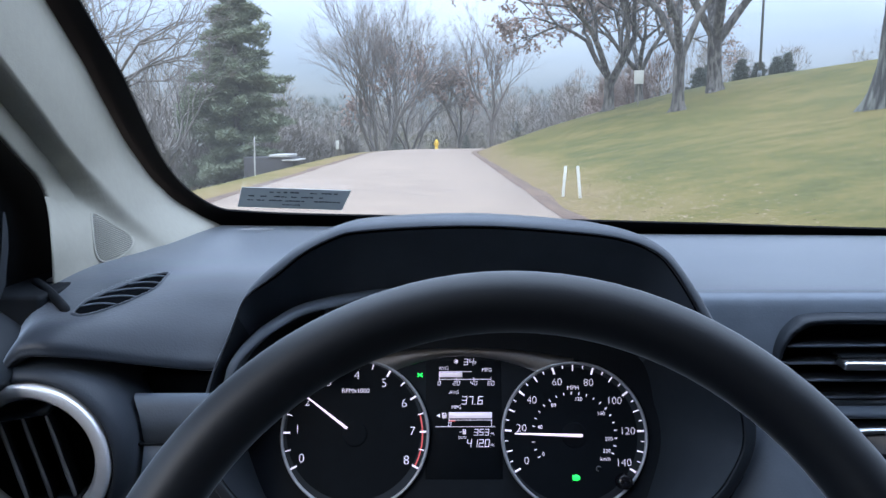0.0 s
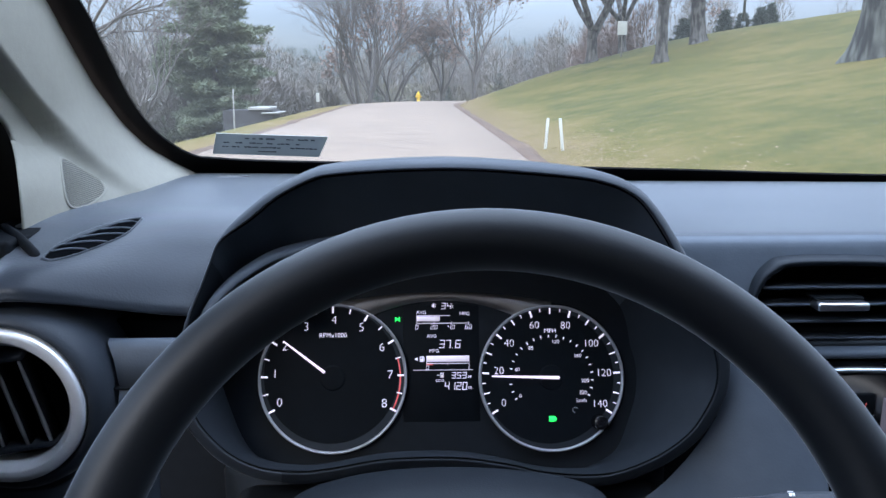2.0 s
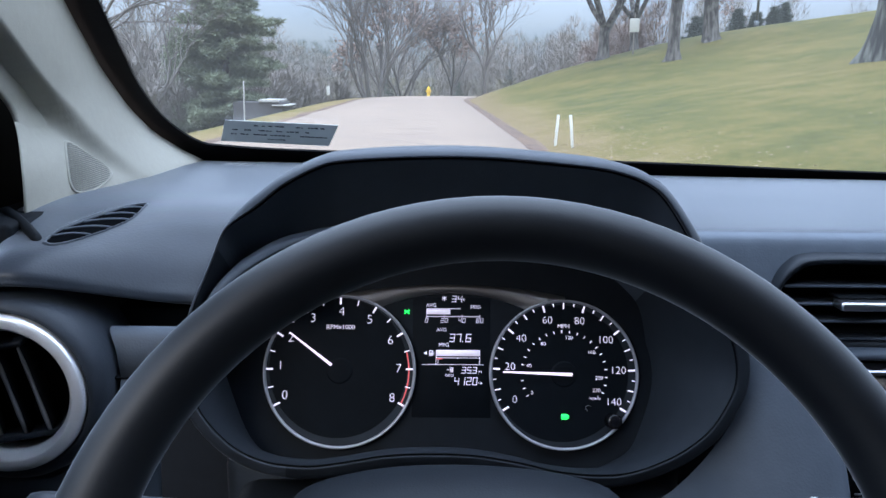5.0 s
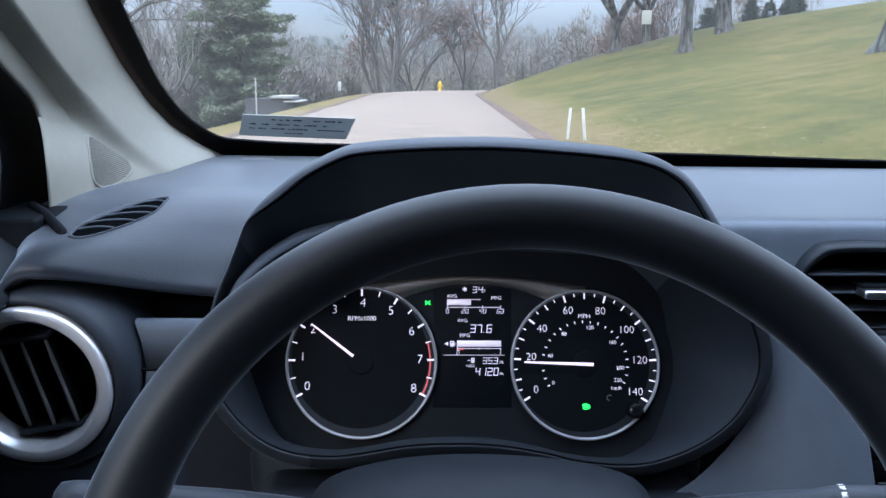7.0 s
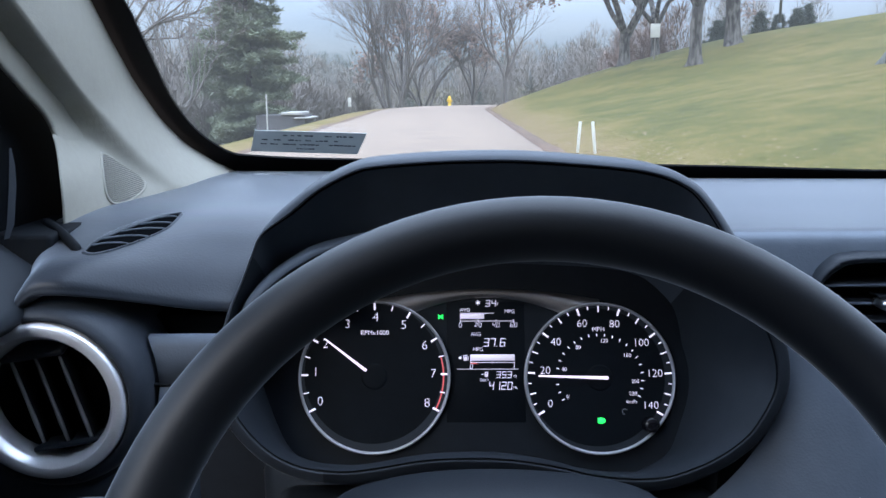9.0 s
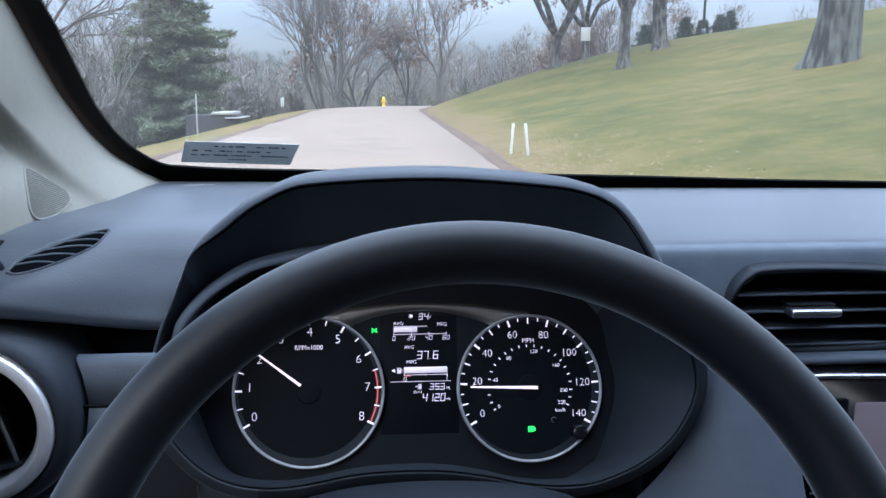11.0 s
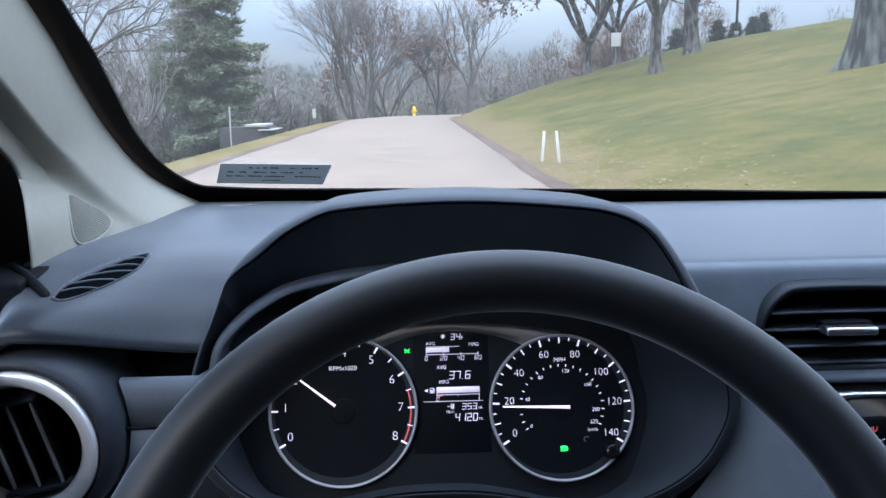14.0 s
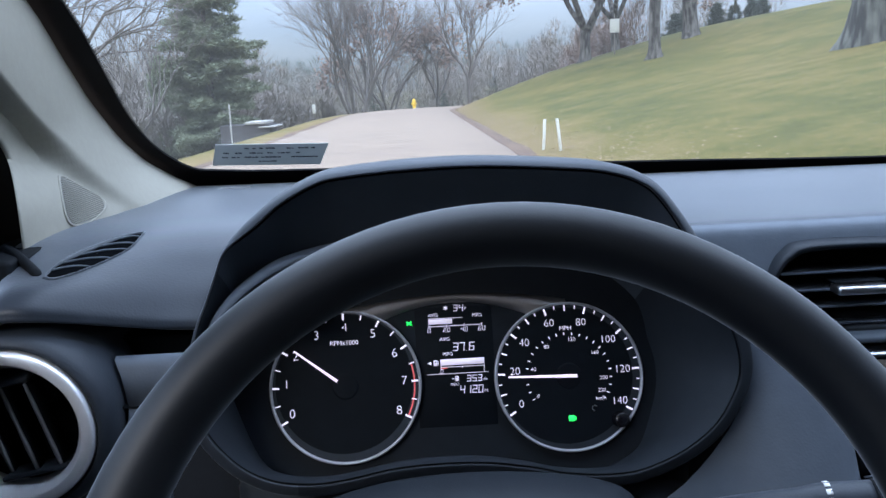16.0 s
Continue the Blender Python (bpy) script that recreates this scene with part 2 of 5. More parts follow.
ASPHALT = mat("worn_road_chippings", (0.200, 0.139, 0.096), 0.9, scale=1.1, second=(0.262, 0.186, 0.130), bump=0.5, bump_scale=60)
GRASS = turf("winter_turf")
DIRT = mat("brown_verge_soil", (0.072, 0.038, 0.023), 0.95, scale=3, second=(0.150, 0.088, 0.050), bump=0.8, bump_scale=25)
PALEBARK = mat("pale_grey_green_bark", (0.020, 0.019, 0.016), 0.95, scale=7.0, second=(0.118, 0.117, 0.098), bump=1.0, bump_scale=22, stretch=0.22, edges=(0.42, 0.57))
BARK = mat("grey_bark", (0.036, 0.030, 0.026), 0.95, scale=6.5, second=(0.155, 0.138, 0.120), bump=1.0, bump_scale=14, stretch=0.28, edges=(0.43, 0.60))
# far bark and twigs toned paler: haze put into their colour
FARBARK = mat("haze_painted_bark", (0.105, 0.089, 0.079), 0.95, scale=4, second=(0.175, 0.154, 0.138), bump=0.6, bump_scale=12, stretch=0.3)
TWIG = mat("brown_twigs", (0.165, 0.138, 0.125), 0.95, vary=0.25, scale=2)
FARTWIG = mat("haze_painted_twigs", (0.172, 0.150, 0.132), 0.95, scale=0.12, second=(0.245, 0.208, 0.178))
RUSTLEAF = mat("rust_oak_leaves", (0.18, 0.125, 0.102), 0.85, vary=0.4, scale=3)
NEEDLES = mat("pine_needles", (0.150, 0.172, 0.108), 0.85, scale=1.2, second=(0.205, 0.222, 0.138))
FARNEEDLES = mat("dark_far_evergreen", (0.070, 0.084, 0.064), 0.9, scale=0.6, second=(0.10, 0.11, 0.085))
WHITEPAINT = mat("white_paint", (0.56, 0.54, 0.48), 0.6, vary=0.06, scale=6)
YELLOWPAINT = mat("yellow_paint", (0.75, 0.46, 0.03), 0.5, vary=0.08, scale=6)
WOODPOST = mat("weathered_post", (0.16, 0.14, 0.12), 0.9, vary=0.2, scale=8, bump=0.5, bump_scale=40)
DARKWALL = mat("dark_shed_boards", (0.05, 0.045, 0.045), 0.85, vary=0.2, scale=4)
RAILM = mat("galvanised_rail", (0.13, 0.14, 0.14), 0.5, 0.6, vary=0.1, scale=10)
CONCRETE = mat("pale_concrete", (0.36, 0.34, 0.31), 0.9, vary=0.12, scale=5, bump=0.4, bump_scale=40)
LEAFLITTER = mat("fallen_leaves", (0.19, 0.12, 0.068), 0.9, scale=6, second=(0.29, 0.205, 0.125))


# ---- mesh helpers ----
def thing(name, label, category, at=(0, 0, 0), group="", kind=""):
    ob = new(name)
    ob.location = at
    ob.empty_display_size = 0.05
    return tagged(ob, label, category, group, kind)


def part(name, bm, material, parent=None, label="", smooth=True):
    """Links a bmesh, given in world metres, as one mesh object under a thing or part."""
    me = bpy.data.meshes.new(name)
    bm.normal_update()
    bm.to_mesh(me)
    bm.free()
    for p in me.polygons:
        p.use_smooth = smooth
    me.materials.append(material)
    ob = new(name, me)
    if parent:
        ob.parent = parent
        ob.matrix_parent_inverse = base_of(parent).inverted()
    if label:
        ob["label"] = label
    return ob


def base_of(ob):
    m = ob.matrix_basis.copy()
    while ob.parent:
        m = ob.parent.matrix_basis @ ob.matrix_parent_inverse @ m
        ob = ob.parent
    return m


def share(name, ob, m, parent):
    """Another object on the mesh of ob, at the pose m in the world."""
    o = new(name, ob.data)
    o.parent = parent
    o.matrix_parent_inverse = base_of(parent).inverted()
    o.matrix_basis = m
    return o


def spline(pts, n, closed=False):
    """A Catmull-Rom curve through pts, n steps a span."""
    pts = [Vector(p) for p in pts]
    k = len(pts)
    out = []
    for i in range(k if closed else k - 1):
        if closed:
            a, b, c, d = pts[i - 1], pts[i], pts[(i + 1) % k], pts[(i + 2) % k]
        else:
            a, b, c, d = pts[max(i - 1, 0)], pts[i], pts[i + 1], pts[min(i + 2, k - 1)]
        for j in range(n):
            t = j / n
            out.append(0.5 * (2 * b + (c - a) * t + (2 * a - 5 * b + 4 * c - d) * t * t + (3 * b - a - 3 * c + d) * t ** 3))
    if not closed:
        out.append(pts[-1])
    return out


def loft(rings, closed=True, cap=False, bm=None):
    """A skin over rings of equal length; closed: each ring closes on itself."""
    bm = bm or bmesh.new()
    vs = [[bm.verts.new(p) for p in r] for r in rings]
    n = len(vs[0])
    for a, b in zip(vs, vs[1:]):
        for i in range(n if closed else n - 1):
            j = (i + 1) % n
            bm.faces.new((a[i], a[j], b[j], b[i]))
    if cap:
        bm.faces.new(list(reversed(vs[0])))
        bm.faces.new(vs[-1])
    return bm


def tube(path, radii, sides=10, cap=True, bm=None):
    """A round bar along a path, with a radius at each point."""
    path = [Vector(p) for p in path]
    if isinstance(radii, (int, float)):
        radii = [radii] * len(path)
    rings = []
    ref = None
    for i, p in enumerate(path):
        d = (path[min(i + 1, len(path) - 1)] - path[max(i - 1, 0)]).normalized()
        if ref is None:
            ref = d.orthogonal().normalized()
        ref = (ref - d * ref.dot(d)).normalized()
        s = d.cross(ref)
        rings.append([p + radii[i] * (ref * math.cos(2 * math.pi * k / sides) + s * math.sin(2 * math.pi * k / sides)) for k in range(sides)])
    return loft(rings, True, cap, bm)


def box(lo, hi, bevel=0.0, bm=None, m=None, steps=2):
    """A box between two corners, with rounded edges."""
    b = bmesh.new()
    bmesh.ops.create_cube(b, size=1)
    for v in b.verts:
        v.co = Vector([lo[i] + (v.co[i] + 0.5) * (hi[i] - lo[i]) for i in range(3)])
    if bevel:
        bmesh.ops.bevel(b, geom=b.edges[:], offset=bevel, segments=steps, affect="EDGES", profile=0.5)
    if m:
        bmesh.ops.transform(b, matrix=m, verts=b.verts[:])
    if bm is None:
        return b
    me = bpy.data.meshes.new("x")
    b.to_mesh(me)
    b.free()
    bm.from_mesh(me)
    bpy.data.meshes.remove(me)
    return bm


def slab(outline, lift, bm=None):
    """A plate: a closed outline and the same outline moved by lift, with both caps."""
    a = [Vector(p) for p in outline]
    return loft([a, [p + Vector(lift) for p in a]], True, True, bm)


def smoothstep(a, b, x):
    t = max(0.0, min(1.0, (x - a) / (b - a)))
    return t * t * (3 - 2 * t)


def text_mesh(text, size, m, align="CENTER", shear=0.0, bold=0.0, depth=0.0):
    """Letters in the built-in font as a bmesh at the pose m, centred."""
    cu = bpy.data.curves.new("letters", "FONT")
    cu.body, cu.size, cu.align_x, cu.align_y, cu.shear, cu.offset, cu.extrude = text, size, align, "CENTER", shear, bold, depth
    cu.resolution_u = 3
    cu.offset = -0.020 * size if size > 0.005 else -0.006 * size
    ob = bpy.data.objects.new("letters", cu)
    scene.collection.objects.link(ob)
    bpy.context.view_layer.update()
    me = bpy.data.meshes.new_from_object(ob.evaluated_get(bpy.context.evaluated_depsgraph_get()))
    bpy.data.objects.remove(ob)
    bm = bmesh.new()
    bm.from_mesh(me)
    bpy.data.meshes.remove(me)
    bmesh.ops.transform(bm, matrix=m, verts=bm.verts[:])
    return bm


SEGMENTS = {"0": "abcdef", "1": "bc", "2": "abged", "3": "abgcd", "4": "fgbc", "5": "afgcd", "6": "afgedc", "7": "abc", "8": "abcdefg", "9": "abcfgd"}


def digits_mesh(text, w, h, gap, m):
    """Seven-segment digits, slanted, as one bmesh at the pose m; centred."""
    bm = bmesh.new()
    wide = sum((0.35 * w if c == "." else w) + gap for c in text) - gap
    x, s, t = -wide / 2, 0.12, 0.17 * w
    ends = {"a": (0, 1, 1, 1), "b": (1, 1, 1, .5), "c": (1, .5, 1, 0), "d": (0, 0, 1, 0), "e": (0, 0, 0, .5), "f": (0, .5, 0, 1), "g": (0, .5, 1, .5)}
    for c in text:
        if c == ".":
            box((x, -h / 2 - t / 2, -1e-5), (x + t, -h / 2 + t / 2, 1e-4), bm=bm)
            x += 0.35 * w + gap
            continue
        for k in SEGMENTS[c]:
            x0, y0, x1, y1 = ends[k]
            box((x + x0 * w - t / 2, (y0 - .5) * h - t / 2 if y0 < y1 or y0 == y1 else (y1 - .5) * h - t / 2, -1e-5),
                (x + x1 * w + t / 2, (max(y0, y1) - .5) * h + t / 2, 1e-4), bm=bm)
        x += w + gap
    for v in bm.verts:
        v.co.x += s * v.co.y
    bmesh.ops.transform(bm, matrix=m, verts=bm.verts[:])
    return bm


from mathutils.bvhtree import BVHTree


# ---- the car: cabin shell, closed round the camera ----
def rake(z):
    """How far ahead the windscreen stands at height z."""
    return 0.83 - 1.5 * (z - 1.057)


shell = tagged(part("cabin_floor", box((-0.42, -0.60, 0.02), (1.16, 1.0, 0.34), 0.02), CARPET), "dark carpeted car floor over the road", "floor", kind="structure")
roof = tagged(part("ceiling", box((-0.34, -0.60, 1.44), (1.06, 0.25, 1.48), 0.015), LINER), "pale woven headliner under the car roof", "ceiling", kind="structure")
# plain unseen wall, added to keep light from behind off the dash
tagged(part("blocking_wall_rear", box((-0.42, -0.56, 0.345), (1.16, -0.50, 1.438), 0.01), CARPET), "unseen dark wall behind the camera, blocking light", "wall", kind="structure")
tagged(part("wall_bulkhead", box((-0.42, 0.92, 0.345), (1.16, 1.0, 1.0), 0.01), BLACK), "black bulkhead behind the dashboard", "wall", kind="structure")
tagged(part("wall_passenger", box((1.10, -0.495, 0.345), (1.16, 0.90, 1.02), 0.02), DOORM), "grey passenger door trim below its window", "wall", kind="structure")
# unseen plate, added to stop light leaking in beside the windscreen
tagged(part("pillar_gap_plate", slab([(1.085, 0.305, 1.025), (1.085, 0.80, 1.025), (1.085, 0.80, 1.07), (1.085, 0.29, 1.41), (1.085, 0.26, 1.438), (1.085, 0.16, 1.438)], (0.035, 0, 0)), PILLARM, None, "", False), "unseen pale plate blocking light beside the passenger windscreen", "pillar", kind="structure")
tagged(part("window_2", box((1.115, -0.49, 1.025), (1.120, 0.30, 1.436), 0.001), TINT), "unseen passenger side glass, tinted to cut the light", "window", kind="structure")

# ---- dashboard ----
dashboard = thing("dashboard", "dark grey grained plastic car dashboard with a hooded binnacle", "dashboard", (0.3, 0.6, 0.34))
LEFT_PROFILE = [(0.90, 1.042), (0.80, 1.050), (0.68, 1.057), (0.58, 1.0615), (0.53, 1.0605), (0.49, 1.0558), (0.455, 1.0508), (0.435, 1.0475), (0.424, 1.0418), (0.4205, 1.0362), (0.424, 1.0318), (0.46, 1.030)]
SIDE_PROFILE = [(0.90, 1.042), (0.80, 1.050), (0.68, 1.057), (0.60, 1.060), (0.555, 1.058), (0.525, 1.050), (0.505, 1.040), (0.488, 1.0300), (0.476, 1.0195), (0.4695, 1.0130), (0.472, 1.0080), (0.50, 1.006)]
BACK_PROFILE = [(0.90, 1.040), (0.80, 1.047), (0.70, 1.052), (0.64, 1.053), (0.62, 1.052), (0.61, 1.050), (0.605, 1.046), (0.602, 1.04), (0.60, 1.03), (0.60, 1.02), (0.60, 1.01), (0.60, 1.00)]
RIGHT_PROFILE = [(0.90, 1.036), (0.80, 1.0435), (0.70, 1.0468), (0.62, 1.0483), (0.565, 1.0487), (0.535, 1.0484), (0.524, 1.0474), (0.519, 1.0448), (0.5150, 1.0405), (0.5120, 1.0362), (0.5105, 1.033), (0.515, 1.031)]


def pad_lift(x, y):
    """The dash top climbs a little to the glass, more at the driver's end."""
    return max(0.0, 0.0077 - 0.012 * x) * smoothstep(0.60, 0.83, y)


def pad_edge(y):
    """The pad's end beside the door."""
    return -0.25 - 0.033 * smoothstep(0.43, 0.52, y)


left_curve, side_curve, back_curve, right_curve = [spline([(0, *p) for p in prof], 5) for prof in (LEFT_PROFILE, SIDE_PROFILE, BACK_PROFILE, RIGHT_PROFILE)]
rings = []
for i in range(-5, 33):
    row = []
    for a, b in zip(left_curve, side_curve):
        x0 = pad_edge(a.y)
        x = x0 + (-0.095 - x0) * max(i, 0) / 32
        p = a.lerp(b, smoothstep(-0.245, -0.160, x))
        drop = (1 - smoothstep(0.46, 0.54, p.y)) * (-i / 5 if i < 0 else 0)
        row.append((x - 0.019 * drop ** 0.75, p.y - 0.002 * drop, p.z + pad_lift(x, p.y) - 0.017 * drop ** 1.6))
    rings.append(row)
pad_bm = loft(rings, False)
pad_bm.normal_update()
pad_copy = pad_bm.copy()
part("driver_pad", pad_bm, DASH, dashboard)
pad_bm = pad_copy
rings = []
for i in range(25):
    x = -0.215 + 0.359 * i / 24
    t = smoothstep(0.10, 0.144, x)
    rings.append([(x, a.lerp(b, t).y, a.lerp(b, t).z + pad_lift(x, a.y) - 0.003 * (1 - t)) for a, b in zip(back_curve, right_curve)])
for i in range(1, 41):
    x = 0.144 + 0.956 * (i / 40) ** 1.5
    rings.append([(x, p.y, p.z + pad_lift(x, p.y) - 0.004 * smoothstep(0.5, 1.1, x)) for p in right_curve])
part("top_pad", loft(rings, False), DASH, dashboard)
# binnacle hood: a closed rim, high and flat on top, drawn in below
RIM = [(-0.1572, 0.9463), (-0.1625, 0.962), (-0.1640, 0.985), (-0.1580, 1.012), (-0.1508, 1.0300), (-0.1447, 1.0460), (-0.1393, 1.0600), (-0.1308, 1.0705), (-0.1203, 1.0797), (-0.1060, 1.0905),
       (-0.0845, 1.1010), (-0.0677, 1.1046), (-0.0252, 1.1072), (0.0209, 1.1071), (0.0785, 1.1024), (0.1005, 1.0985), (0.1165, 1.0925), (0.1300, 1.0820), (0.1461, 1.0570), (0.162, 1.022),
       (0.1735, 0.9920), (0.1745, 0.9695), (0.1662, 0.9505), (0.1535, 0.9345), (0.1323, 0.9204), (0.1053, 0.9106), (0.082, 0.9088), (0.057, 0.9112), (0.037, 0.9156), (0.011, 0.9195),
       (-0.015, 0.9203), (-0.041, 0.9190), (-0.068, 0.9146), (-0.090, 0.9127), (-0.116, 0.9160), (-0.1385, 0.9270)]
rim = spline([(x, 0, z) for x, z in RIM], 5, True)


def rim_ring(inset, back, sink=0.0):
    out = []
    for i, p in enumerate(rim):
        t = (rim[(i + 1) % len(rim)] - rim[i - 1]).normalized()
        n = Vector((t.z, 0, -t.x))
        # the lip thins out where the pad runs up to the driver's side of the opening
        q = p + n * inset * (1 - 0.7 * smoothstep(1.078, 1.052, p.z) * smoothstep(0.97, 0.99, p.z) * smoothstep(-0.05, -0.10, p.x))
        top = smoothstep(0.99, 1.09, p.z)
        lip = back if back > 0.06 else back * (0.2 + 0.8 * top)
        low = 1 - smoothstep(0.935, 0.985, p.z)
        out.append((q.x, 0.46 + 0.22 * (p.z - 1.05) + lip, q.z - sink * top - (0.5 * lip * low if back > 0.06 else 0)))
    return out


hood_rings = [rim_ring(-0.010, 0.26, 0.055), rim_ring(-0.006, 0.19, 0.034), rim_ring(-0.003, 0.12, 0.017), rim_ring(-0.001, 0.075, 0.008), rim_ring(0.0, 0.050, 0.0055), rim_ring(0.0, 0.030, 0.0034), rim_ring(0.0, 0.018, 0.0028), rim_ring(0.0004, 0.012, 0.0026),
              rim_ring(0.0012, 0.0075, 0.0024), rim_ring(0.0026, 0.0042, 0.0018), rim_ring(0.0045, 0.0020, 0.0008), rim_ring(0.0064, 0.0006, 0.0002), rim_ring(0.0075, 0.0), rim_ring(0.0080, 0.0008), rim_ring(0.0082, 0.005)]
n_rim = len(rim)
first = min((i for i in range(n_rim) if i > n_rim // 2 and rim[i].x < -0.098), default=0)
last = max(i for i in range(n_rim) if rim[i].x > 0 and rim[i].z > 1.0)
over = [i % n_rim for i in range(first, n_rim + last + 1)]
under = list(range(last, first + 1))
part("binnacle_hood", loft([[r[i] for i in over] for r in hood_rings], False), HOODM, dashboard, "matt dark grey hood over the instruments")
# same rim, its lower arc coloured darker in place of shade
part("lower_lip", loft([[r[i] for i in under] for r in hood_rings], False), COLUMNM, dashboard)
part("hood_seam", loft([rim_ring(0.0081, 0.003), rim_ring(0.0083, 0.009), rim_ring(0.0092, 0.009), rim_ring(0.0094, 0.004)]), BLACK, dashboard)

# instrument plane: u to the right, v up along the leaning dial face
FACE_AT = Vector((-0.0017, 0.4901, 0.9566))
FACE = Matrix.Translation(FACE_AT) @ Matrix(((1, 0, 0, 0), (0, math.sin(radians(20)), -math.cos(radians(20)), 0), (0, math.cos(radians(20)), math.sin(radians(20)), 0), (0, 0, 0, 1)))


def on_face(u, v, w=0.0):
    return FACE @ Vector((u, v, w))


def face_pose(u, v, w=0.0, turn=0.0):
    return FACE @ pose(u, v, w, 0, 0, turn)


mouth = []
for q in rim_ring(0.0094, 0.004):
    v = (q[2] - 0.9566) / math.cos(radians(20))
    v = 0.5 * v if v > 0 else 1.02 * v - 0.022 * smoothstep(0, 0.03, -v)
    u = (q[0] + 0.0017) * (0.86 if q[0] > 0 else 0.99)
    if u > 0.0735 and abs(v) < 0.055:
        u += (min(u, 0.0735 + math.sqrt(0.0585 ** 2 - v * v)) - u) * smoothstep(0.050, 0.018, abs(v))
    mouth.append(tuple(on_face(u, v + 0.001, -0.004)))


def between(a, b, t, bow=0.0):
    return [tuple(Vector(p).lerp(Vector(q), t) + Vector((0, 0, bow * math.sin(math.pi * t)))) for p, q in zip(a, b)]


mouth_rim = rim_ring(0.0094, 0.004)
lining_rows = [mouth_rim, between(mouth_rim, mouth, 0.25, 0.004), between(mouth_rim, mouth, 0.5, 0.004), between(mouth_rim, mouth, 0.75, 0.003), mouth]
# upper lining split off and painted lighter than the rest
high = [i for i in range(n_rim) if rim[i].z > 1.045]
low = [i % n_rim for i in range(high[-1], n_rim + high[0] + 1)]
part("hood_underside", loft([[r[i] for i in high] for r in lining_rows], False), LINING_LIFT, dashboard, "dark lining under the hood, painted lighter as if lit")
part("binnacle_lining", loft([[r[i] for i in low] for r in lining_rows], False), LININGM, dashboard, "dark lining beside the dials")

# the grey inner bezel that follows the dial panel
bez_out = spline([(-0.1520, 0.453, 1.000), (-0.1475, 0.455, 1.017), (-0.1370, 0.461, 1.0295), (-0.1230, 0.469, 1.0395), (-0.103, 0.478, 1.0480), (-0.06, 0.486, 1.0545), (0.0, 0.488, 1.0565), (0.06, 0.486, 1.0545), (0.110, 0.479, 1.0480), (0.138, 0.470, 1.034), (0.158, 0.462, 1.012)], 6)


def bezel_row(inward, ahead):
    return [p + (Vector((0.004, p.y, 0.972)) - p).normalized() * inward + Vector((0, ahead, 0)) for p in bez_out]


part("inner_bezel", loft([bezel_row(-0.001, 0.012), bezel_row(0.0, 0.002), bezel_row(0.0012, 0.0), bezel_row(0.0050, -0.0012), bezel_row(0.0060, 0.0), bezel_row(0.0066, 0.004), bezel_row(0.0080, 0.022)], False), PANEL, dashboard, "curved grey bezel above the dials")

VC = Vector((-0.2528, 0.42, 0.9715))


def vent_side(z):
    """Where the lower panel ends beside the round vent."""
    d = 0.0590 ** 2 - (z - VC.z) ** 2
    return VC.x + math.sqrt(d) if d > 0 else VC.x - 0.03


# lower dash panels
# painted lighter than the other panels, as if better lit
part("vent_surround", loft([[(0.159 + (x1 - 0.159) * t, 0.5101 - 0.0146 * (1.0328 - z) / 0.053, z) for t in (0, 0.3, 0.6, 0.85, 1)] for z, x1 in ((1.0334, 0.2265), (1.030, 0.2200), (1.023, 0.2130), (1.012, 0.2080), (1.0, 0.2065), (0.980, 0.209))], False), PANEL_LIFT, dashboard)
part("vent_surround", loft([[(x0 + (0.46 - x0) * t, 0.5101 - 0.0146 * (1.0328 - z) / 0.053, z) for t in (0, 0.2, 0.6, 1)] for z, x0 in ((1.0334, 0.322), (1.026, 0.3285), (1.012, 0.331), (0.995, 0.3300), (0.980, 0.324))], False), PANEL_LIFT, dashboard)
part("vent_brow", loft([[(x, y, z - 0.004 * smoothstep(0.5, 1.1, x)) for x in (0.150, 0.19, 0.24, 0.30, 0.36, 0.5, 0.7, 0.9, 1.09)] for y, z in ((0.5225, 1.0470), (0.5185, 1.0461), (0.5155, 1.0449), (0.5138, 1.0430), (0.5124, 1.0400), (0.5112, 1.0365), (0.5100, 1.0326))], False), PANEL_LIFT, dashboard, "rolled grey edge above the vent")
# black filler put where shade falls below the pad
part("gap_shade_fill", box((-0.300, 0.474, 0.93), (-0.158, 0.52, 1.005), 0.002), SHADEM, dashboard, "black filler box painting the shade under the pad")
part("corner_fillet", box((-0.305, 0.462, 0.90), (-0.264, 0.60, 1.0585), 0.003), BLACK, dashboard)
part("side_panel", box((-0.41, 0.473, 0.66), (-0.251, 0.60, 1.040), 0.006), PANEL, dashboard)
part("lower_left_panel", loft([[(x + (-0.152 - 0.024 * smoothstep(0.965, 0.935, z) - x) * k, y + (0.012 if k == 1 else 0), z) for x in [vent_side(z)] for k in (0, 0.3, 0.6, 0.85, 0.93, 1)] for y, z in ((0.50, 0.980), (0.4515, 0.9990), (0.4475, 1.0018), (0.4430, 1.0010), (0.4400, 0.9965), (0.4383, 0.991), (0.4350, 0.9752), (0.4372, 0.9745), (0.4345, 0.9738), (0.432, 0.955), (0.430, 0.94), (0.428, 0.926), (0.4265, 0.915), (0.426, 0.9115), (0.424, 0.88), (0.42, 0.80), (0.42, 0.66))], False), PANEL, dashboard)
part("left_panel_seam", box((-0.205, 0.4342, 0.9738), (-0.178, 0.4380, 0.9752)), BLACK, dashboard)
knee_rows = []
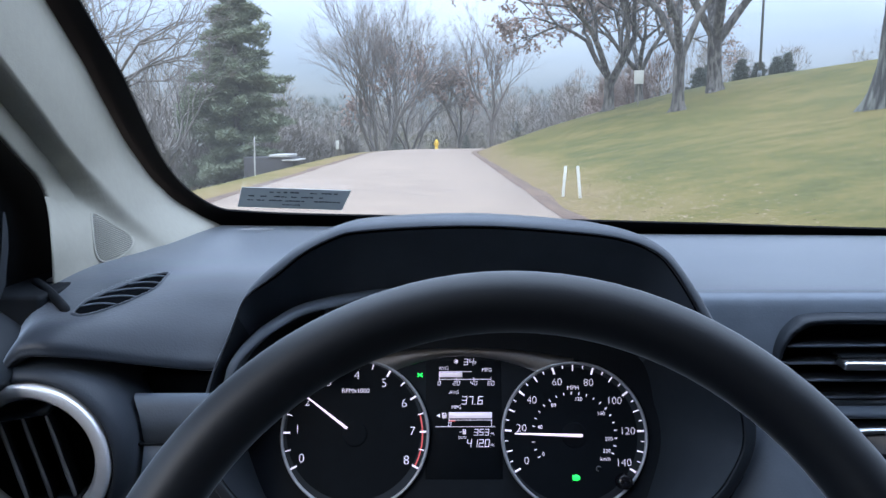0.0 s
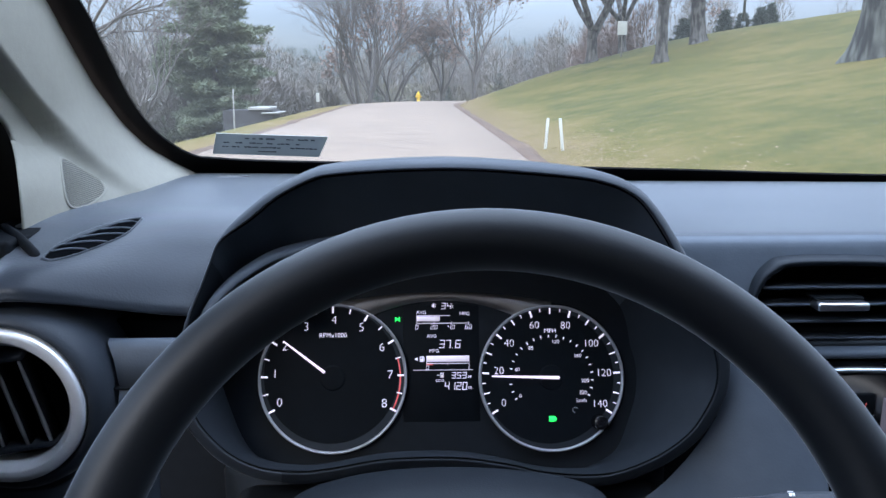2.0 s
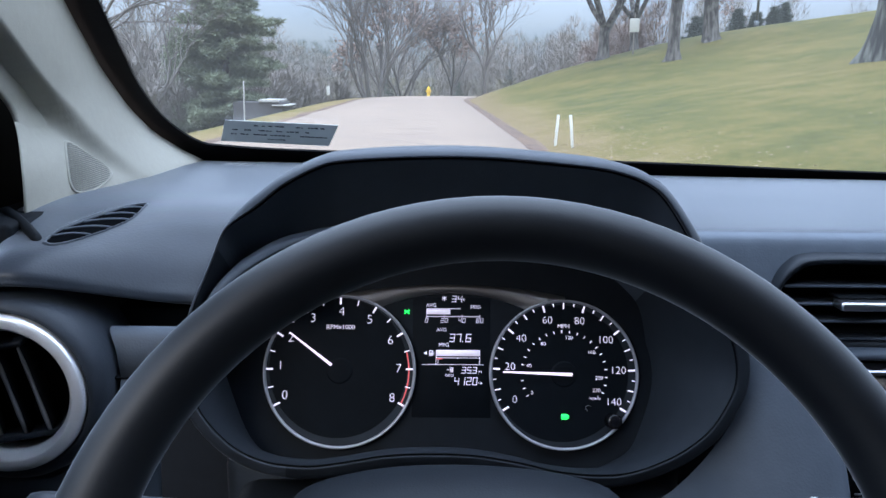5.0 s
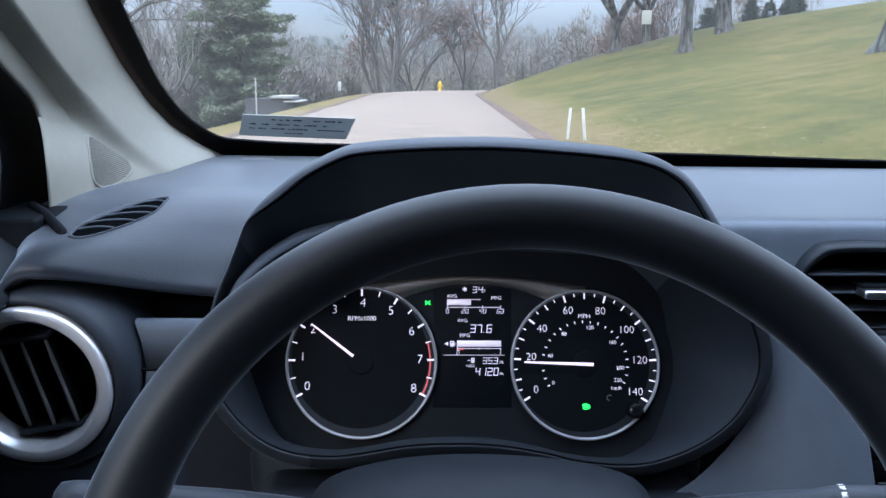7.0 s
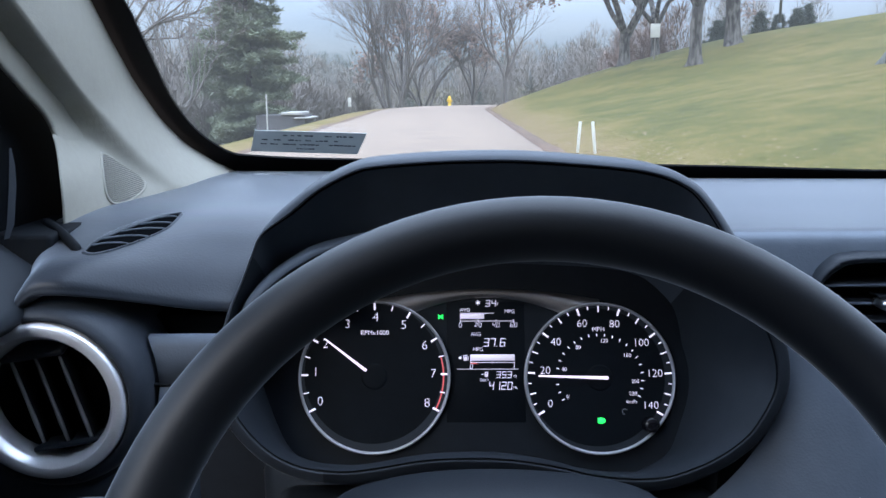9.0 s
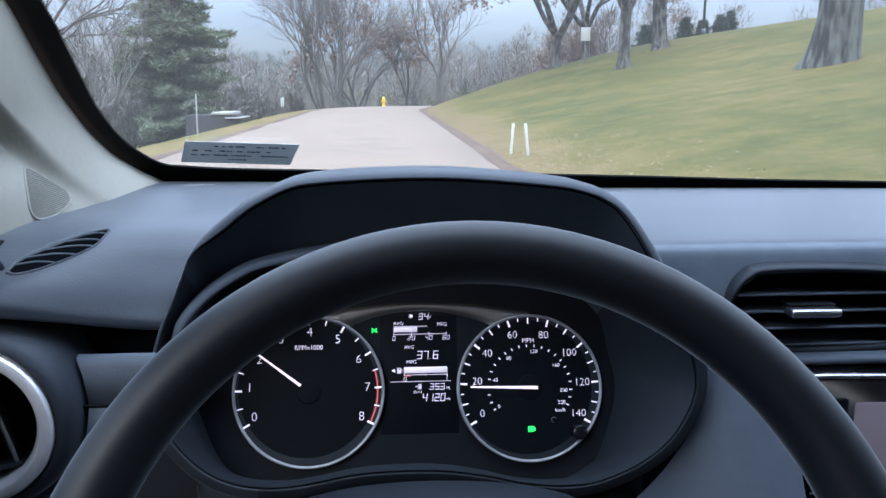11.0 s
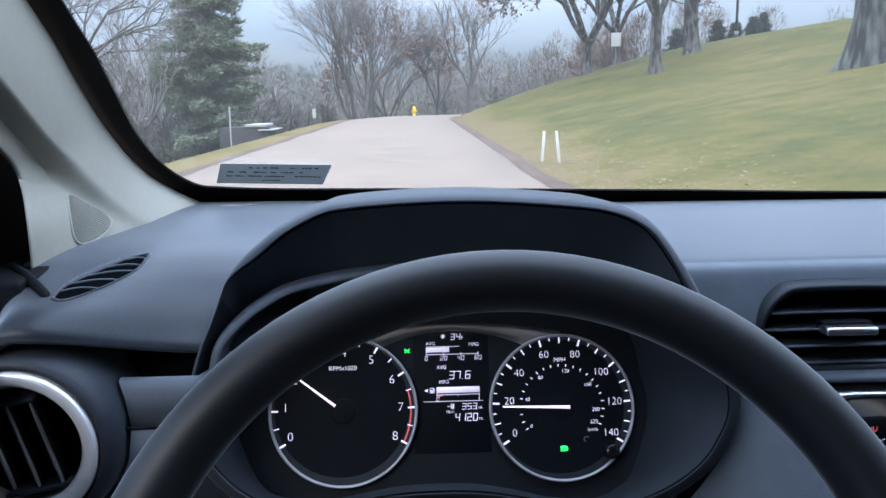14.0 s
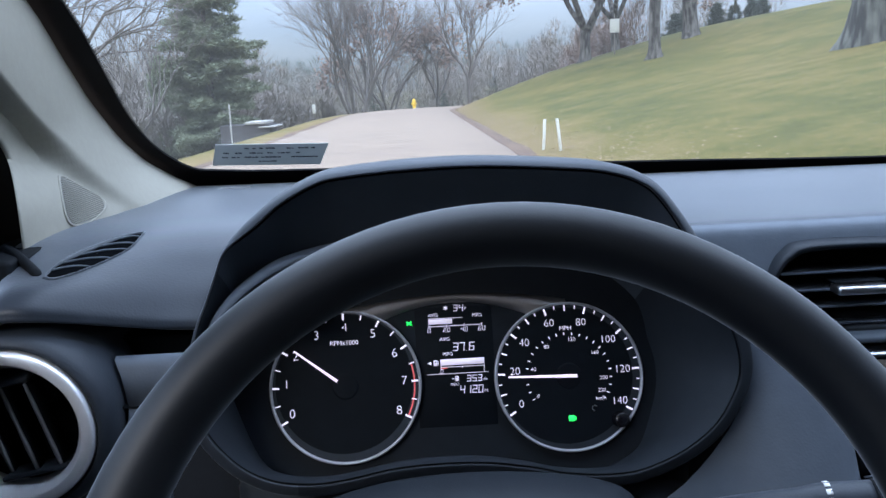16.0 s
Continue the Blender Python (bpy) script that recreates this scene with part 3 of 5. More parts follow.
for z in (1.000, 0.985, 0.965, 0.945, 0.932, 0.92, 0.912, 0.905, 0.895, 0.87, 0.84, 0.78, 0.70):
    x1 = 0.190 + 0.038 * smoothstep(1.0, 0.94, z) if z > 0.94 else 0.228
    x0 = float(np.interp(z, (0.87, 0.895, 0.9063, 0.9173, 0.9307, 0.9459, 0.963, 0.9738, 0.9905, 1.0), (0.09, 0.112, 0.133, 0.1475, 0.1620, 0.1715, 0.1758, 0.1765, 0.1745, 0.171)))
    knee_rows.append([(x, 0.470 - 0.55 * (1.0 - max(z, 0.86)) + 0.018 * smoothstep(0.190, 0.160, x) - 0.012 * smoothstep(0.178, 0.220, x) + 0.008 * smoothstep(x1 - 0.004, x1, x), z) for x in [x0 + (x1 - x0) * t for t in (0, 0.12, 0.25, 0.4, 0.55, 0.7, 0.82, 0.92, 0.97, 1.0)]])
knee_rows.insert(0, [(x, y + 0.03, 1.001) for x, y, z in knee_rows[0]])
part("knee_panel", loft([r + [(r[-1][0] + 0.001, r[-1][1] + 0.06, r[-1][2])] for r in knee_rows], False), PANEL, dashboard, "grey panel beside the steering column")
part("lower_column_panel", box((-0.150, 0.475, 0.66), (0.15, 0.60, 0.905), 0.01), PANEL, dashboard)
part("centre_panel", box((0.222, 0.512, 0.60), (0.52, 0.62, 0.984), 0.006), BLACK, dashboard, "black centre stack behind the screen")
part("passenger_face", box((0.46, 0.5085, 0.62), (1.09, 0.64, 1.034), 0.006), PANEL_LIFT, dashboard)
part("vent_shelf", loft([[(x, y, z) for x in (0.205, 0.26, 0.34, 0.46)] for y, z in ((0.54, 0.9755), (0.506, 0.9760), (0.495, 0.9750), (0.4895, 0.9732), (0.4880, 0.9705), (0.4900, 0.9685), (0.52, 0.9680))], False), PANEL, dashboard)
part("sensor_slot", box((-0.222, 0.776, 1.0560), (-0.190, 0.784, 1.0609), 0.001), GREYMARK, dashboard)

# ---- round side vent ----


def ring_about(c, radius, y):
    return [(c.x + radius * math.cos(a), y, c.z + radius * math.sin(a)) for a in [2 * math.pi * k / 64 for k in range(64)]]


round_vent = thing("round_air_vent", "round air vent with satin chrome ring and dark slats", "air vent", (VC.x, 0.45, 0.905))
part("housing", loft([ring_about(VC, 0.0550, 0.490), ring_about(VC, 0.0558, 0.450), ring_about(VC, 0.0560, 0.438), ring_about(VC, 0.0556, 0.4290), ring_about(VC, 0.0538, 0.4220), ring_about(VC, 0.0505, 0.4178), ring_about(VC, 0.0478, 0.4168), ring_about(VC, 0.0462, 0.421)]), HOODM, round_vent, "dark grey collar")
part("chrome_ring", loft([ring_about(VC, 0.0464, 0.4215), ring_about(VC, 0.0462, 0.4160), ring_about(VC, 0.0457, 0.4145), ring_about(VC, 0.0450, 0.4139), ring_about(VC, 0.0422, 0.4138), ring_about(VC, 0.0398, 0.4140), ring_about(VC, 0.0394, 0.4142), ring_about(VC, 0.0388, 0.4150), ring_about(VC, 0.0364, 0.4187), ring_about(VC, 0.0358, 0.4200), ring_about(VC, 0.0352, 0.4235), ring_about(VC, 0.0350, 0.430)]), SILVER, round_vent, "satin chrome ring")
part("barrel", loft([ring_about(VC, 0.0351, 0.428), ring_about(VC, 0.0346, 0.455), ring_about(VC, 0.031, 0.4695), ring_about(VC, 0.001, 0.4697)]), COLUMNM, round_vent)
for off in (-0.0140, 0.0006, 0.0150):
    pts = [(VC.x + off - 0.0072 * s, 0.4235, VC.z + s * 0.0262 - 0.0012) for s in (-1, -0.5, 0, 0.5, 1)]
    part("slat", loft([[(x - 0.0013, y + 0.001, z), (x, y, z), (x + 0.0013, y + 0.001, z), (x - 0.0045, y + 0.022, z), (x - 0.0060, y + 0.022, z)] for x, y, z in pts], True, True), COLUMNM, round_vent)
    # pale bar along each slat paints its lit edge
    part("slat_highlight", tube([(x, y - 0.0002, z) for x, y, z in pts], [0.0010, 0.0014, 0.0011, 0.0013, 0.0008], 6), HIGHLIGHTM, round_vent, "light edge painted as the slat's highlight")
part("top_blade", box((-0.0185, -0.006, -0.0016), (0.0185, 0.014, 0.0016), 0.0012, m=Matrix.Translation((VC.x - 0.0075, 0.4265, VC.z + 0.0262)) @ pose(0, 0, 0, 14, -9, 0)), HOODM, round_vent)
part("bottom_blade", box((-0.0195, -0.006, -0.0016), (0.0195, 0.014, 0.0016), 0.0012, m=Matrix.Translation((VC.x + 0.0070, 0.4265, VC.z - 0.0285)) @ pose(0, 0, 0, -6, -10, 0)), HOODM, round_vent)

# ---- side demister vent in the pad ----
demist = thing("demister_vent", "almond shaped black demister vent in the dash top", "air vent", (-0.21, 0.46, 1.055))
UPPER = [(-0.2394, 0.4530), (-0.2405, 0.4726), (-0.2382, 0.4903), (-0.2327, 0.5080), (-0.2256, 0.5225), (-0.2177, 0.5325), (-0.2102, 0.5365)]
LOWER = [(-0.2394, 0.4530), (-0.2338, 0.4515), (-0.2279, 0.4590), (-0.2213, 0.4733), (-0.2152, 0.4894), (-0.2097, 0.5100), (-0.2102, 0.5365)]
pad_tree = BVHTree.FromBMesh(pad_bm)


def on_pad(x, y, up=0.0):
    """The point of the pad over (x, y), raised along its normal."""
    p, n, i, d = pad_tree.ray_cast(Vector((x, y, 1.2)), Vector((0, 0, -1)))
    return p + (n if n.z > 0 else -n) * up


up_line, low_line = [spline([(x, y, 0) for x, y in line], 5) for line in (UPPER, LOWER)]
AC = Vector((-0.2252, 0.4940, 0))


def almond_ring(k, up):
    return [on_pad(AC.x + (p.x - AC.x) * k, AC.y + (p.y - AC.y) * k, up) for p in up_line + low_line[-2:0:-1]]


part("frame", loft([almond_ring(1.06, -0.0004), almond_ring(1.04, 0.0008), almond_ring(1.0, 0.0009), almond_ring(0.97, 0.0002)]), DASH, demist, "thin grey frame")
# no hole here: a dark sheet on the pad paints its shade
part("opening", loft([almond_ring(k, 0.0003) for k in (0.99, 0.75, 0.5, 0.25, 0.02)]), SHADEM, demist, "near-black sheet on the pad, painted as the opening's shade")
# broad lip along the pillar side, widest half way
lip_in, lip_out = [], []
for q in range(0, 31):
    f = 0.30 * math.sin(math.pi * q / 30) ** 0.8 * (1 - 0.45 * q / 30) + 0.02
    p = up_line[q].lerp(low_line[q], f)
    lip_in.append(p)
    lip_out.append(up_line[q])
part("lip", loft([[on_pad(p.x, p.y, 0.0007) for p in lip_out], [on_pad(*p.lerp(r, 0.5).xy, 0.0013) for p, r in zip(lip_out, lip_in)], [on_pad(p.x, p.y, 0.0009) for p in lip_in], [on_pad(p.x, p.y, 0.0001) for p in lip_in]], False, False), DASH, demist, "broad grey lip")
for s0, s1 in ((3, 15), (7, 20), (12, 24), (17, 26), (22, 28)):
    a, b = lip_in[s0], low_line[s1]
    side = (up_line[(s0 + s1) // 2] - low_line[(s0 + s1) // 2]).normalized()
    line = []
    for q in range(13):
        f = q / 12
        p = a.lerp(b, f) + side * 0.0022 * math.sin(math.pi * f)
        line.append(on_pad(p.x, p.y, 0.0006))
    part("slat", tube(line, [0.0004] + [0.0007] * (len(line) - 2) + [0.0004], 5), PANEL, demist)

# ---- centre air vent ----
centre_vent = thing("centre_air_vent", "rectangular dashboard vent with dark slats and chrome tab", "air vent", (0.258, 0.50, 0.984))
VENT = [(0.2055, 0.998), (0.2068, 1.010), (0.2112, 1.021), (0.2190, 1.0295), (0.2315, 1.0345), (0.273, 1.0350), (0.318, 1.0325), (0.329, 1.026), (0.332, 1.012), (0.3315, 0.984), (0.327, 0.9760), (0.277, 0.9735), (0.226, 0.9745), (0.2115, 0.9810)]
vent_loop = spline([(x, 0, z) for x, z in VENT], 5, True)
VM = Vector((0.268, 0, 1.0045))


def vent_ring(k, y):
    return [(VM.x + (p.x - VM.x) * k[0], y, VM.z + (p.z - VM.z) * k[1]) for p in vent_loop]


part("frame", loft([vent_ring((1.02, 1.03), 0.512), vent_ring((1.005, 1.01), 0.5005), vent_ring((0.992, 0.985), 0.4972), vent_ring((0.975, 0.945), 0.4965), vent_ring((0.935, 0.855), 0.4985), vent_ring((0.918, 0.825), 0.5030)]), COLUMNM, centre_vent, "broad dark frame")
part("recess", loft([vent_ring((0.920, 0.83), 0.502), vent_ring((0.90, 0.80), 0.535), vent_ring((0.86, 0.76), 0.545), vent_ring((0.01, 0.01), 0.546)]), BLACK, centre_vent)
for z, x0, x1 in ((1.0158, 0.2155, 0.3235), (1.0038, 0.2115, 0.3255), (0.9920, 0.2115, 0.3250), (0.9800, 0.2160, 0.3220)):
    part("slat", loft([[(x, 0.5000, z + 0.0006), (x, 0.4985, z), (x, 0.5000, z - 0.0012), (x, 0.530, z - 0.004), (x, 0.530, z - 0.002)] for x in (x0, (x0 + x1) / 2, x1)], True, True), PANEL, centre_vent)
part("tab", box((0.2468, 0.4865, 1.0022), (0.2818, 0.502, 1.0082), 0.0020), CHROME, centre_vent, "chrome tab")
part("tab_shoulder", box((0.2478, 0.494, 1.0082), (0.2808, 0.508, 1.0102), 0.0008), BLACK, centre_vent)

# ---- head unit with screen ----
head_unit = thing("head_unit", "black touchscreen radio with chrome surround and red-lit buttons", "car radio", (0.33, 0.51, 0.84))
UNIT = [(0.2545, 0.855), (0.2535, 0.915), (0.2542, 0.9495), (0.2580, 0.9575), (0.2655, 0.9608), (0.305, 0.9605), (0.43, 0.9575), (0.439, 0.954), (0.442, 0.945), (0.442, 0.855), (0.43, 0.835), (0.27, 0.835)]
unit_loop = spline([(x, 0, z) for x, z in UNIT], 5, True)
UM = Vector((0.348, 0, 0.900))


def unit_ring(d, y):
    return [(p.x - d * (1 if p.x > UM.x else -1), y, p.z - d * (1 if p.z > UM.z else -1)) for p in unit_loop]


part("chrome_trim", loft([unit_ring(-0.002, 0.500), unit_ring(-0.0015, 0.4865), unit_ring(0.0, 0.4855), unit_ring(0.0018, 0.4865), unit_ring(0.0022, 0.492)]), CHROME, head_unit, "satin chrome surround")
part("fascia", slab([(x, y + 0.004, z) for x, y, z in unit_ring(0.0018, 0.486)], (0, 0.015, 0)), GLOSSBLACK, head_unit)
part("screen", box((0.2985, 0.4875, 0.860), (0.412, 0.4893, 0.9406), 0.0005), SCREENM, head_unit, "dim pinkish lit screen")
for k in range(4):
    z = 0.9445 - 0.0178 * k
    x0, x1 = 0.2625 + 0.0012 * k, 0.2910 + 0.0012 * k
    key = part("button", box((x0, 0.4855, z - 0.0150), (x1, 0.489, z), 0.0006), BLACK, head_unit)
    part("button_edge", tube([(x0 + 0.004, 0.4852, z - 0.0158), (x1 - 0.001, 0.4852, z - 0.0158), (x1, 0.4854, z - 0.0148)], 0.0006, 6), CHROME, key, "thin chrome line")
    if k == 0:
        part("lettering", text_mesh("MENU", 0.0049, Matrix.Translation((0.2785, 0.4850, z - 0.0078)) @ pose(0, 0, 0, 90)), REDLIT, key, "red lit lettering")
    part("symbol", box((0.2645 + 0.012 * (k > 0), 0.4849, z - 0.0100), (0.2667 + 0.012 * (k > 0), 0.4853, z - 0.0058), 0.0002), REDLIT, key, "red lit symbol")

# ---- instrument cluster ----
cluster = thing("instrument_cluster", "lit instrument cluster with two round dials and display", "instrument cluster", tuple(on_face(0, -0.05, -0.004)))
face = bmesh.new()
face.faces.new([face.verts.new(FACE @ Vector((p.x, p.y, -0.0035))) for p in [FACE.inverted() @ Vector(q) for q in mouth]])
part("face_panel", face, PLATEM, cluster, "dark dial panel")
strip_n = [(-0.075 + 0.150 * k / 40) for k in range(41)]
part("bronze_strip", loft([[on_face(u, 0.0590 - 1.3 * u * u, -0.0030) for u in strip_n], [on_face(u, 0.0585 - 1.4 * u * u, -0.0012) for u in strip_n], [on_face(u, 0.0542 - 4.2 * u * u, -0.0016) for u in strip_n], [on_face(u, 0.0532 - 4.4 * u * u, -0.0030) for u in strip_n]], False), STRIPM, cluster, "brushed bronze strip")


def face_ring(c, r, w, n=72):
    return [on_face(c[0] + r * math.cos(2 * math.pi * k / n), c[1] + r * math.sin(2 * math.pi * k / n), w) for k in range(n)]


def dial(name, c, label, shift, k=1.0):
    bm = loft([face_ring(c, 0.0495 * k, -0.0034), face_ring(c, 0.0488 * k, -0.0005), face_ring(c, 0.0470 * k, -0.0003)])
    bm.faces.new([bm.verts.new(p) for p in face_ring(c, 0.0470 * k, -0.0003)])
    d = part(name, bm, DIALM, cluster, label)
    part("ring", loft([face_ring(c, 0.0500 * k, -0.0032), face_ring(c, 0.0499 * k, 0.0008), face_ring(c, 0.0494 * k, 0.0016), face_ring(c, 0.0486 * k, 0.0014), face_ring(c, 0.0479 * k, -0.0002)]), RINGM, d, "thin bright metal ring")
    # flat ring, shifted off centre to paint the lit side of the step
    rim_in = face_ring((c[0] + shift[0], c[1] + shift[1]), 0.0452 * k, -0.0002)
    part("step_crescent", loft([face_ring(c, 0.0481 * k, -0.0001), rim_in]), LININGM, d, "flat dark grey ring, offset to paint the step's lit crescent")
    part("hub", loft([face_ring(c, 0.0085, -0.0003), face_ring(c, 0.0080, 0.0001), face_ring(c, 0.0070, 0.0002), face_ring(c, 0.0005, 0.0002)]), DIALM, d)
    return d


def ticks(d, c, angles, r0, r1, width, material, name="tick"):
    bm = box((r0, -width / 2, 0.0), (r1, width / 2, 0.0003))
    one = None
    for a in angles:
        m = face_pose(c[0], c[1], 0.0, a)
        if one is None:
            one = part(name, bm, material, d)
            one.matrix_basis = m
        else:
            share(name, one, m, d)


TC, SC = (-0.0733, 0.0016), (0.0735, 0.0006)
tach = dial("tachometer", TC, "black rev counter with white numerals and red zone", (-0.0008, 0.0022))
zero_t, step_t = 208.3, 29.5
ticks(tach, TC, [zero_t - step_t * k for k in range(9)], 0.0434, 0.0479, 0.00125, LIT)
ticks(tach, TC, [zero_t - step_t * (k + 0.5) for k in range(8)], 0.0440, 0.0476, 0.00075, LIT, "small_tick")
for k in range(9):
    a = radians(204.4 - 28.85 * k)
    r = 0.0386
    part("numeral", text_mesh(str(k), 0.0084, face_pose(TC[0] + r * math.cos(a), TC[1] + r * math.sin(a), 0.0002)), LIT, tach)
part("lettering", text_mesh("RPMx1000", 0.0043, face_pose(TC[0], TC[1] + 0.0284, 0.0002)), LIT, tach)
red = [radians(zero_t - step_t * (6.5 + 1.5 * k / 20)) for k in range(21)]
part("red_zone", loft([[on_face(TC[0] + r * math.cos(a), TC[1] + r * math.sin(a), 0.0001) for a in red] for r in (0.0449, 0.0458)], False), REDM, tach, "red arc")


def needle(d, c, angle, r0, r1, w0, w1):
    m = face_pose(c[0], c[1], 0.0, angle)
    bm = loft([[(r, -w, 0.0030), (r, w, 0.0030), (r, 0, 0.0038)] for r, w in ((r0, w0), (r1, w1))], True, True)
    o = part("needle", bm, NEEDLEM, d, "lit white needle")
    o.matrix_basis = m


needle(tach, TC, 143.0, 0.0062, 0.0410, 0.00095, 0.0005)
speedo = dial("speedometer", SC, "black speedometer with white miles and kilometre scales", (-0.0022, 0.0008), 0.98)
zero_s, per = 210.4, 241.4 / 140
ticks(speedo, SC, [zero_s - per * 20 * k for k in range(8)], 0.0420, 0.0466, 0.00125, LIT)
ticks(speedo, SC, [zero_s - per * (10 + 20 * k) for k in range(7)], 0.0426, 0.0466, 0.0009, LIT, "middle_tick")
ticks(speedo, SC, [zero_s - per * (5 + 10 * k) for k in range(14)], 0.0444, 0.0466, 0.0007, LIT, "small_tick")
for text, u, v in (("0", 0.0412, -0.0160), ("20", 0.0383, 0.0052), ("40", 0.0456, 0.0236), ("60", 0.0629, 0.0356), ("80", 0.0841, 0.0352), ("100", 0.1010, 0.0230), ("120", 0.1090, 0.0032), ("140", 0.1056, -0.0172)):
    part("numeral", text_mesh(text, 0.0071, face_pose(u, v, 0.0002)), LIT, speedo)
part("lettering", text_mesh("MPH", 0.0041, face_pose(SC[0], SC[1] + 0.0312, 0.0002)), LIT, speedo)
ticks(speedo, SC, [zero_s - per * 10 * k / 1.609 for k in range(23)], 0.0268, 0.0286, 0.0006, LIT, "inner_tick")
for text, u, v in (("0", 0.0525, -0.0116), ("40", 0.0506, 0.0059), ("80", 0.0601, 0.0202), ("120", 0.0770, 0.0243), ("160", 0.0917, 0.0149), ("200", 0.0964, -0.0018), ("220", 0.0946, -0.0097)):
    part("numeral", text_mesh(text, 0.0035, face_pose(u, v, 0.0002)), LIT, speedo)
part("lettering", text_mesh("km/h", 0.0034, face_pose(SC[0] + 0.0200, SC[1] - 0.0154, 0.0002)), LIT, speedo)
needle(speedo, SC, 178.2, -0.0050, 0.0400, 0.0011, 0.0005)
part("headlight_tell_tale", slab([on_face(0.0738 + x, -0.0267 + y, 0.0) for x, y in ((-0.0024, -0.0017), (0.0004, -0.0019), (0.0022, -0.0012), (0.0026, 0), (0.0022, 0.0012), (0.0004, 0.0019), (-0.0024, 0.0017))], tuple((FACE.to_3x3() @ Vector((0, 0, 0.0004))))), GREENM, speedo, "green lit headlight symbol")
part("reset_knob", loft([face_ring((0.1045, -0.0290), 0.0052, -0.0003, 24), face_ring((0.1045, -0.0290), 0.0048, 0.0080, 24), face_ring((0.1045, -0.0290), 0.0040, 0.0088, 24), face_ring((0.1045, -0.0290), 0.0003, 0.0086, 24)]), GLOSSBLACK, speedo, "black trip reset knob")
part("faint_symbol", tube([on_face(0.0890 + 0.0018 * math.cos(t), -0.0210 + 0.0018 * math.sin(t), 0.0001) for t in (0.6, 1.6, 2.6, 3.6, 4.6)], 0.00025, 5), GREYMARK, speedo)


# centre display: amounts on the black panel between the dials
def uv(a, b):
    """A place on the display from a pixel position in the camera's view."""
    return (a - 838) * 0.000374 + 0.0004, (647 - b) * 0.000366 + 0.0004


display = part("information_display", box((-0.026, -0.028, -0.0044), (0.0255, 0.0505, -0.0033), 0.0001, m=FACE), DIALM, cluster, "black trip computer display")


def bar(x0, y0, x1, y1, material=LITBAR, name="display_bar"):
    (a, b), (c, d) = uv(x0, y1), uv(x1, y0)
    part(name, box((a, b, -0.0032), (c, d, -0.0029), m=FACE), material, display)


def word(text, a, b, size, material=LITDIM):
    u, v = uv(a, b)
    part("lettering", text_mesh(text, size, face_pose(u, v, -0.0029)), material, display)


def number(text, a, b, w, h, gap):
    u, v = uv(a, b)
    part("digits", digits_mesh(text, w, h, gap, face_pose(u, v, -0.0030)), LITDIM, display)


for turn in (0, 60, 120):
    u0, v0 = uv(823, 512)
    part("star_ray", box((-0.0016, -0.00022, 0), (0.0016, 0.00022, 0.0003), m=face_pose(u0, v0, -0.0032, turn + 30)), LITDIM, display)
number("34", 846, 513, 0.0024, 0.0038, 0.0014)
word("F", 858, 515, 0.0028)
word("AVG", 800, 525, 0.0034)
word("MPG", 879, 528, 0.0034)
bar(792, 532, 834, 541)
bar(792, 530.2, 852, 531.4)
bar(792, 544.4, 887, 545.6)
for k, t in enumerate(("0", "20", "40", "60")):
    bar(791.5 + 31.4 * k, 541.5 if k else 532, 792.7 + 31.4 * k, 548)
    number(t, 792 + 31.4 * k, 552, 0.0016, 0.0026, 0.0010)
word("AVG", 819, 569, 0.0034)
number("37.6", 852, 583.5, 0.0029, 0.0049, 0.0013)
word("MPG", 823, 596, 0.0034)
bar(809, 605, 887, 616)
bar(809, 618.5, 887, 619.7)
bar(809, 619.8, 821, 622, REDM)
bar(809, 616, 810.3, 622)
bar(847, 618, 848.2, 622)
bar(885.8, 618, 887, 624)
number("0", 811, 626.5, 0.0015, 0.0025, 0.001)
bar(885.4, 624.5, 886.6, 630)
bar(797, 606, 804, 616)
bar(798.2, 607, 802.8, 610, DIALM)
bar(805, 608, 806, 615)
u0, v0 = uv(790, 611)
part("arrow", slab([on_face(u0 + 0.0012, v0 + 0.0012, -0.0032), on_face(u0 - 0.0012, v0, -0.0032), on_face(u0 + 0.0012, v0 - 0.0012, -0.0032)], tuple(FACE.to_3x3() @ Vector((0, 0, 0.0003)))), LITDIM, display)
bar(785, 630.6, 893, 631.6)
bar(834, 636, 840, 645)
bar(835, 637, 839, 639.5, DIALM)
bar(828, 639.8, 833, 641)
number("353", 868, 641, 0.0023, 0.0038, 0.0013)
word("MI.", 888, 644, 0.0024)
word("ODO", 833, 650.5, 0.0024)
number("4120", 862, 660.5, 0.0026, 0.0046, 0.0014)
word("MI.", 888, 664, 0.0024)
gx, gy = uv(757, 537)
tt = bmesh.new()
for a in (38, -38):
    box((-0.0021, -0.0004, 0), (0.0021, 0.0004, 0.0003), m=face_pose(gx, gy, -0.003, a), bm=tt)
box((-0.0016, -0.0003, 0), (0.0016, 0.0003, 0.0003), m=face_pose(gx, gy, -0.003, 0), bm=tt)
part("green_tell_tale", tt, GREENM, display, "small green lit cross symbol")

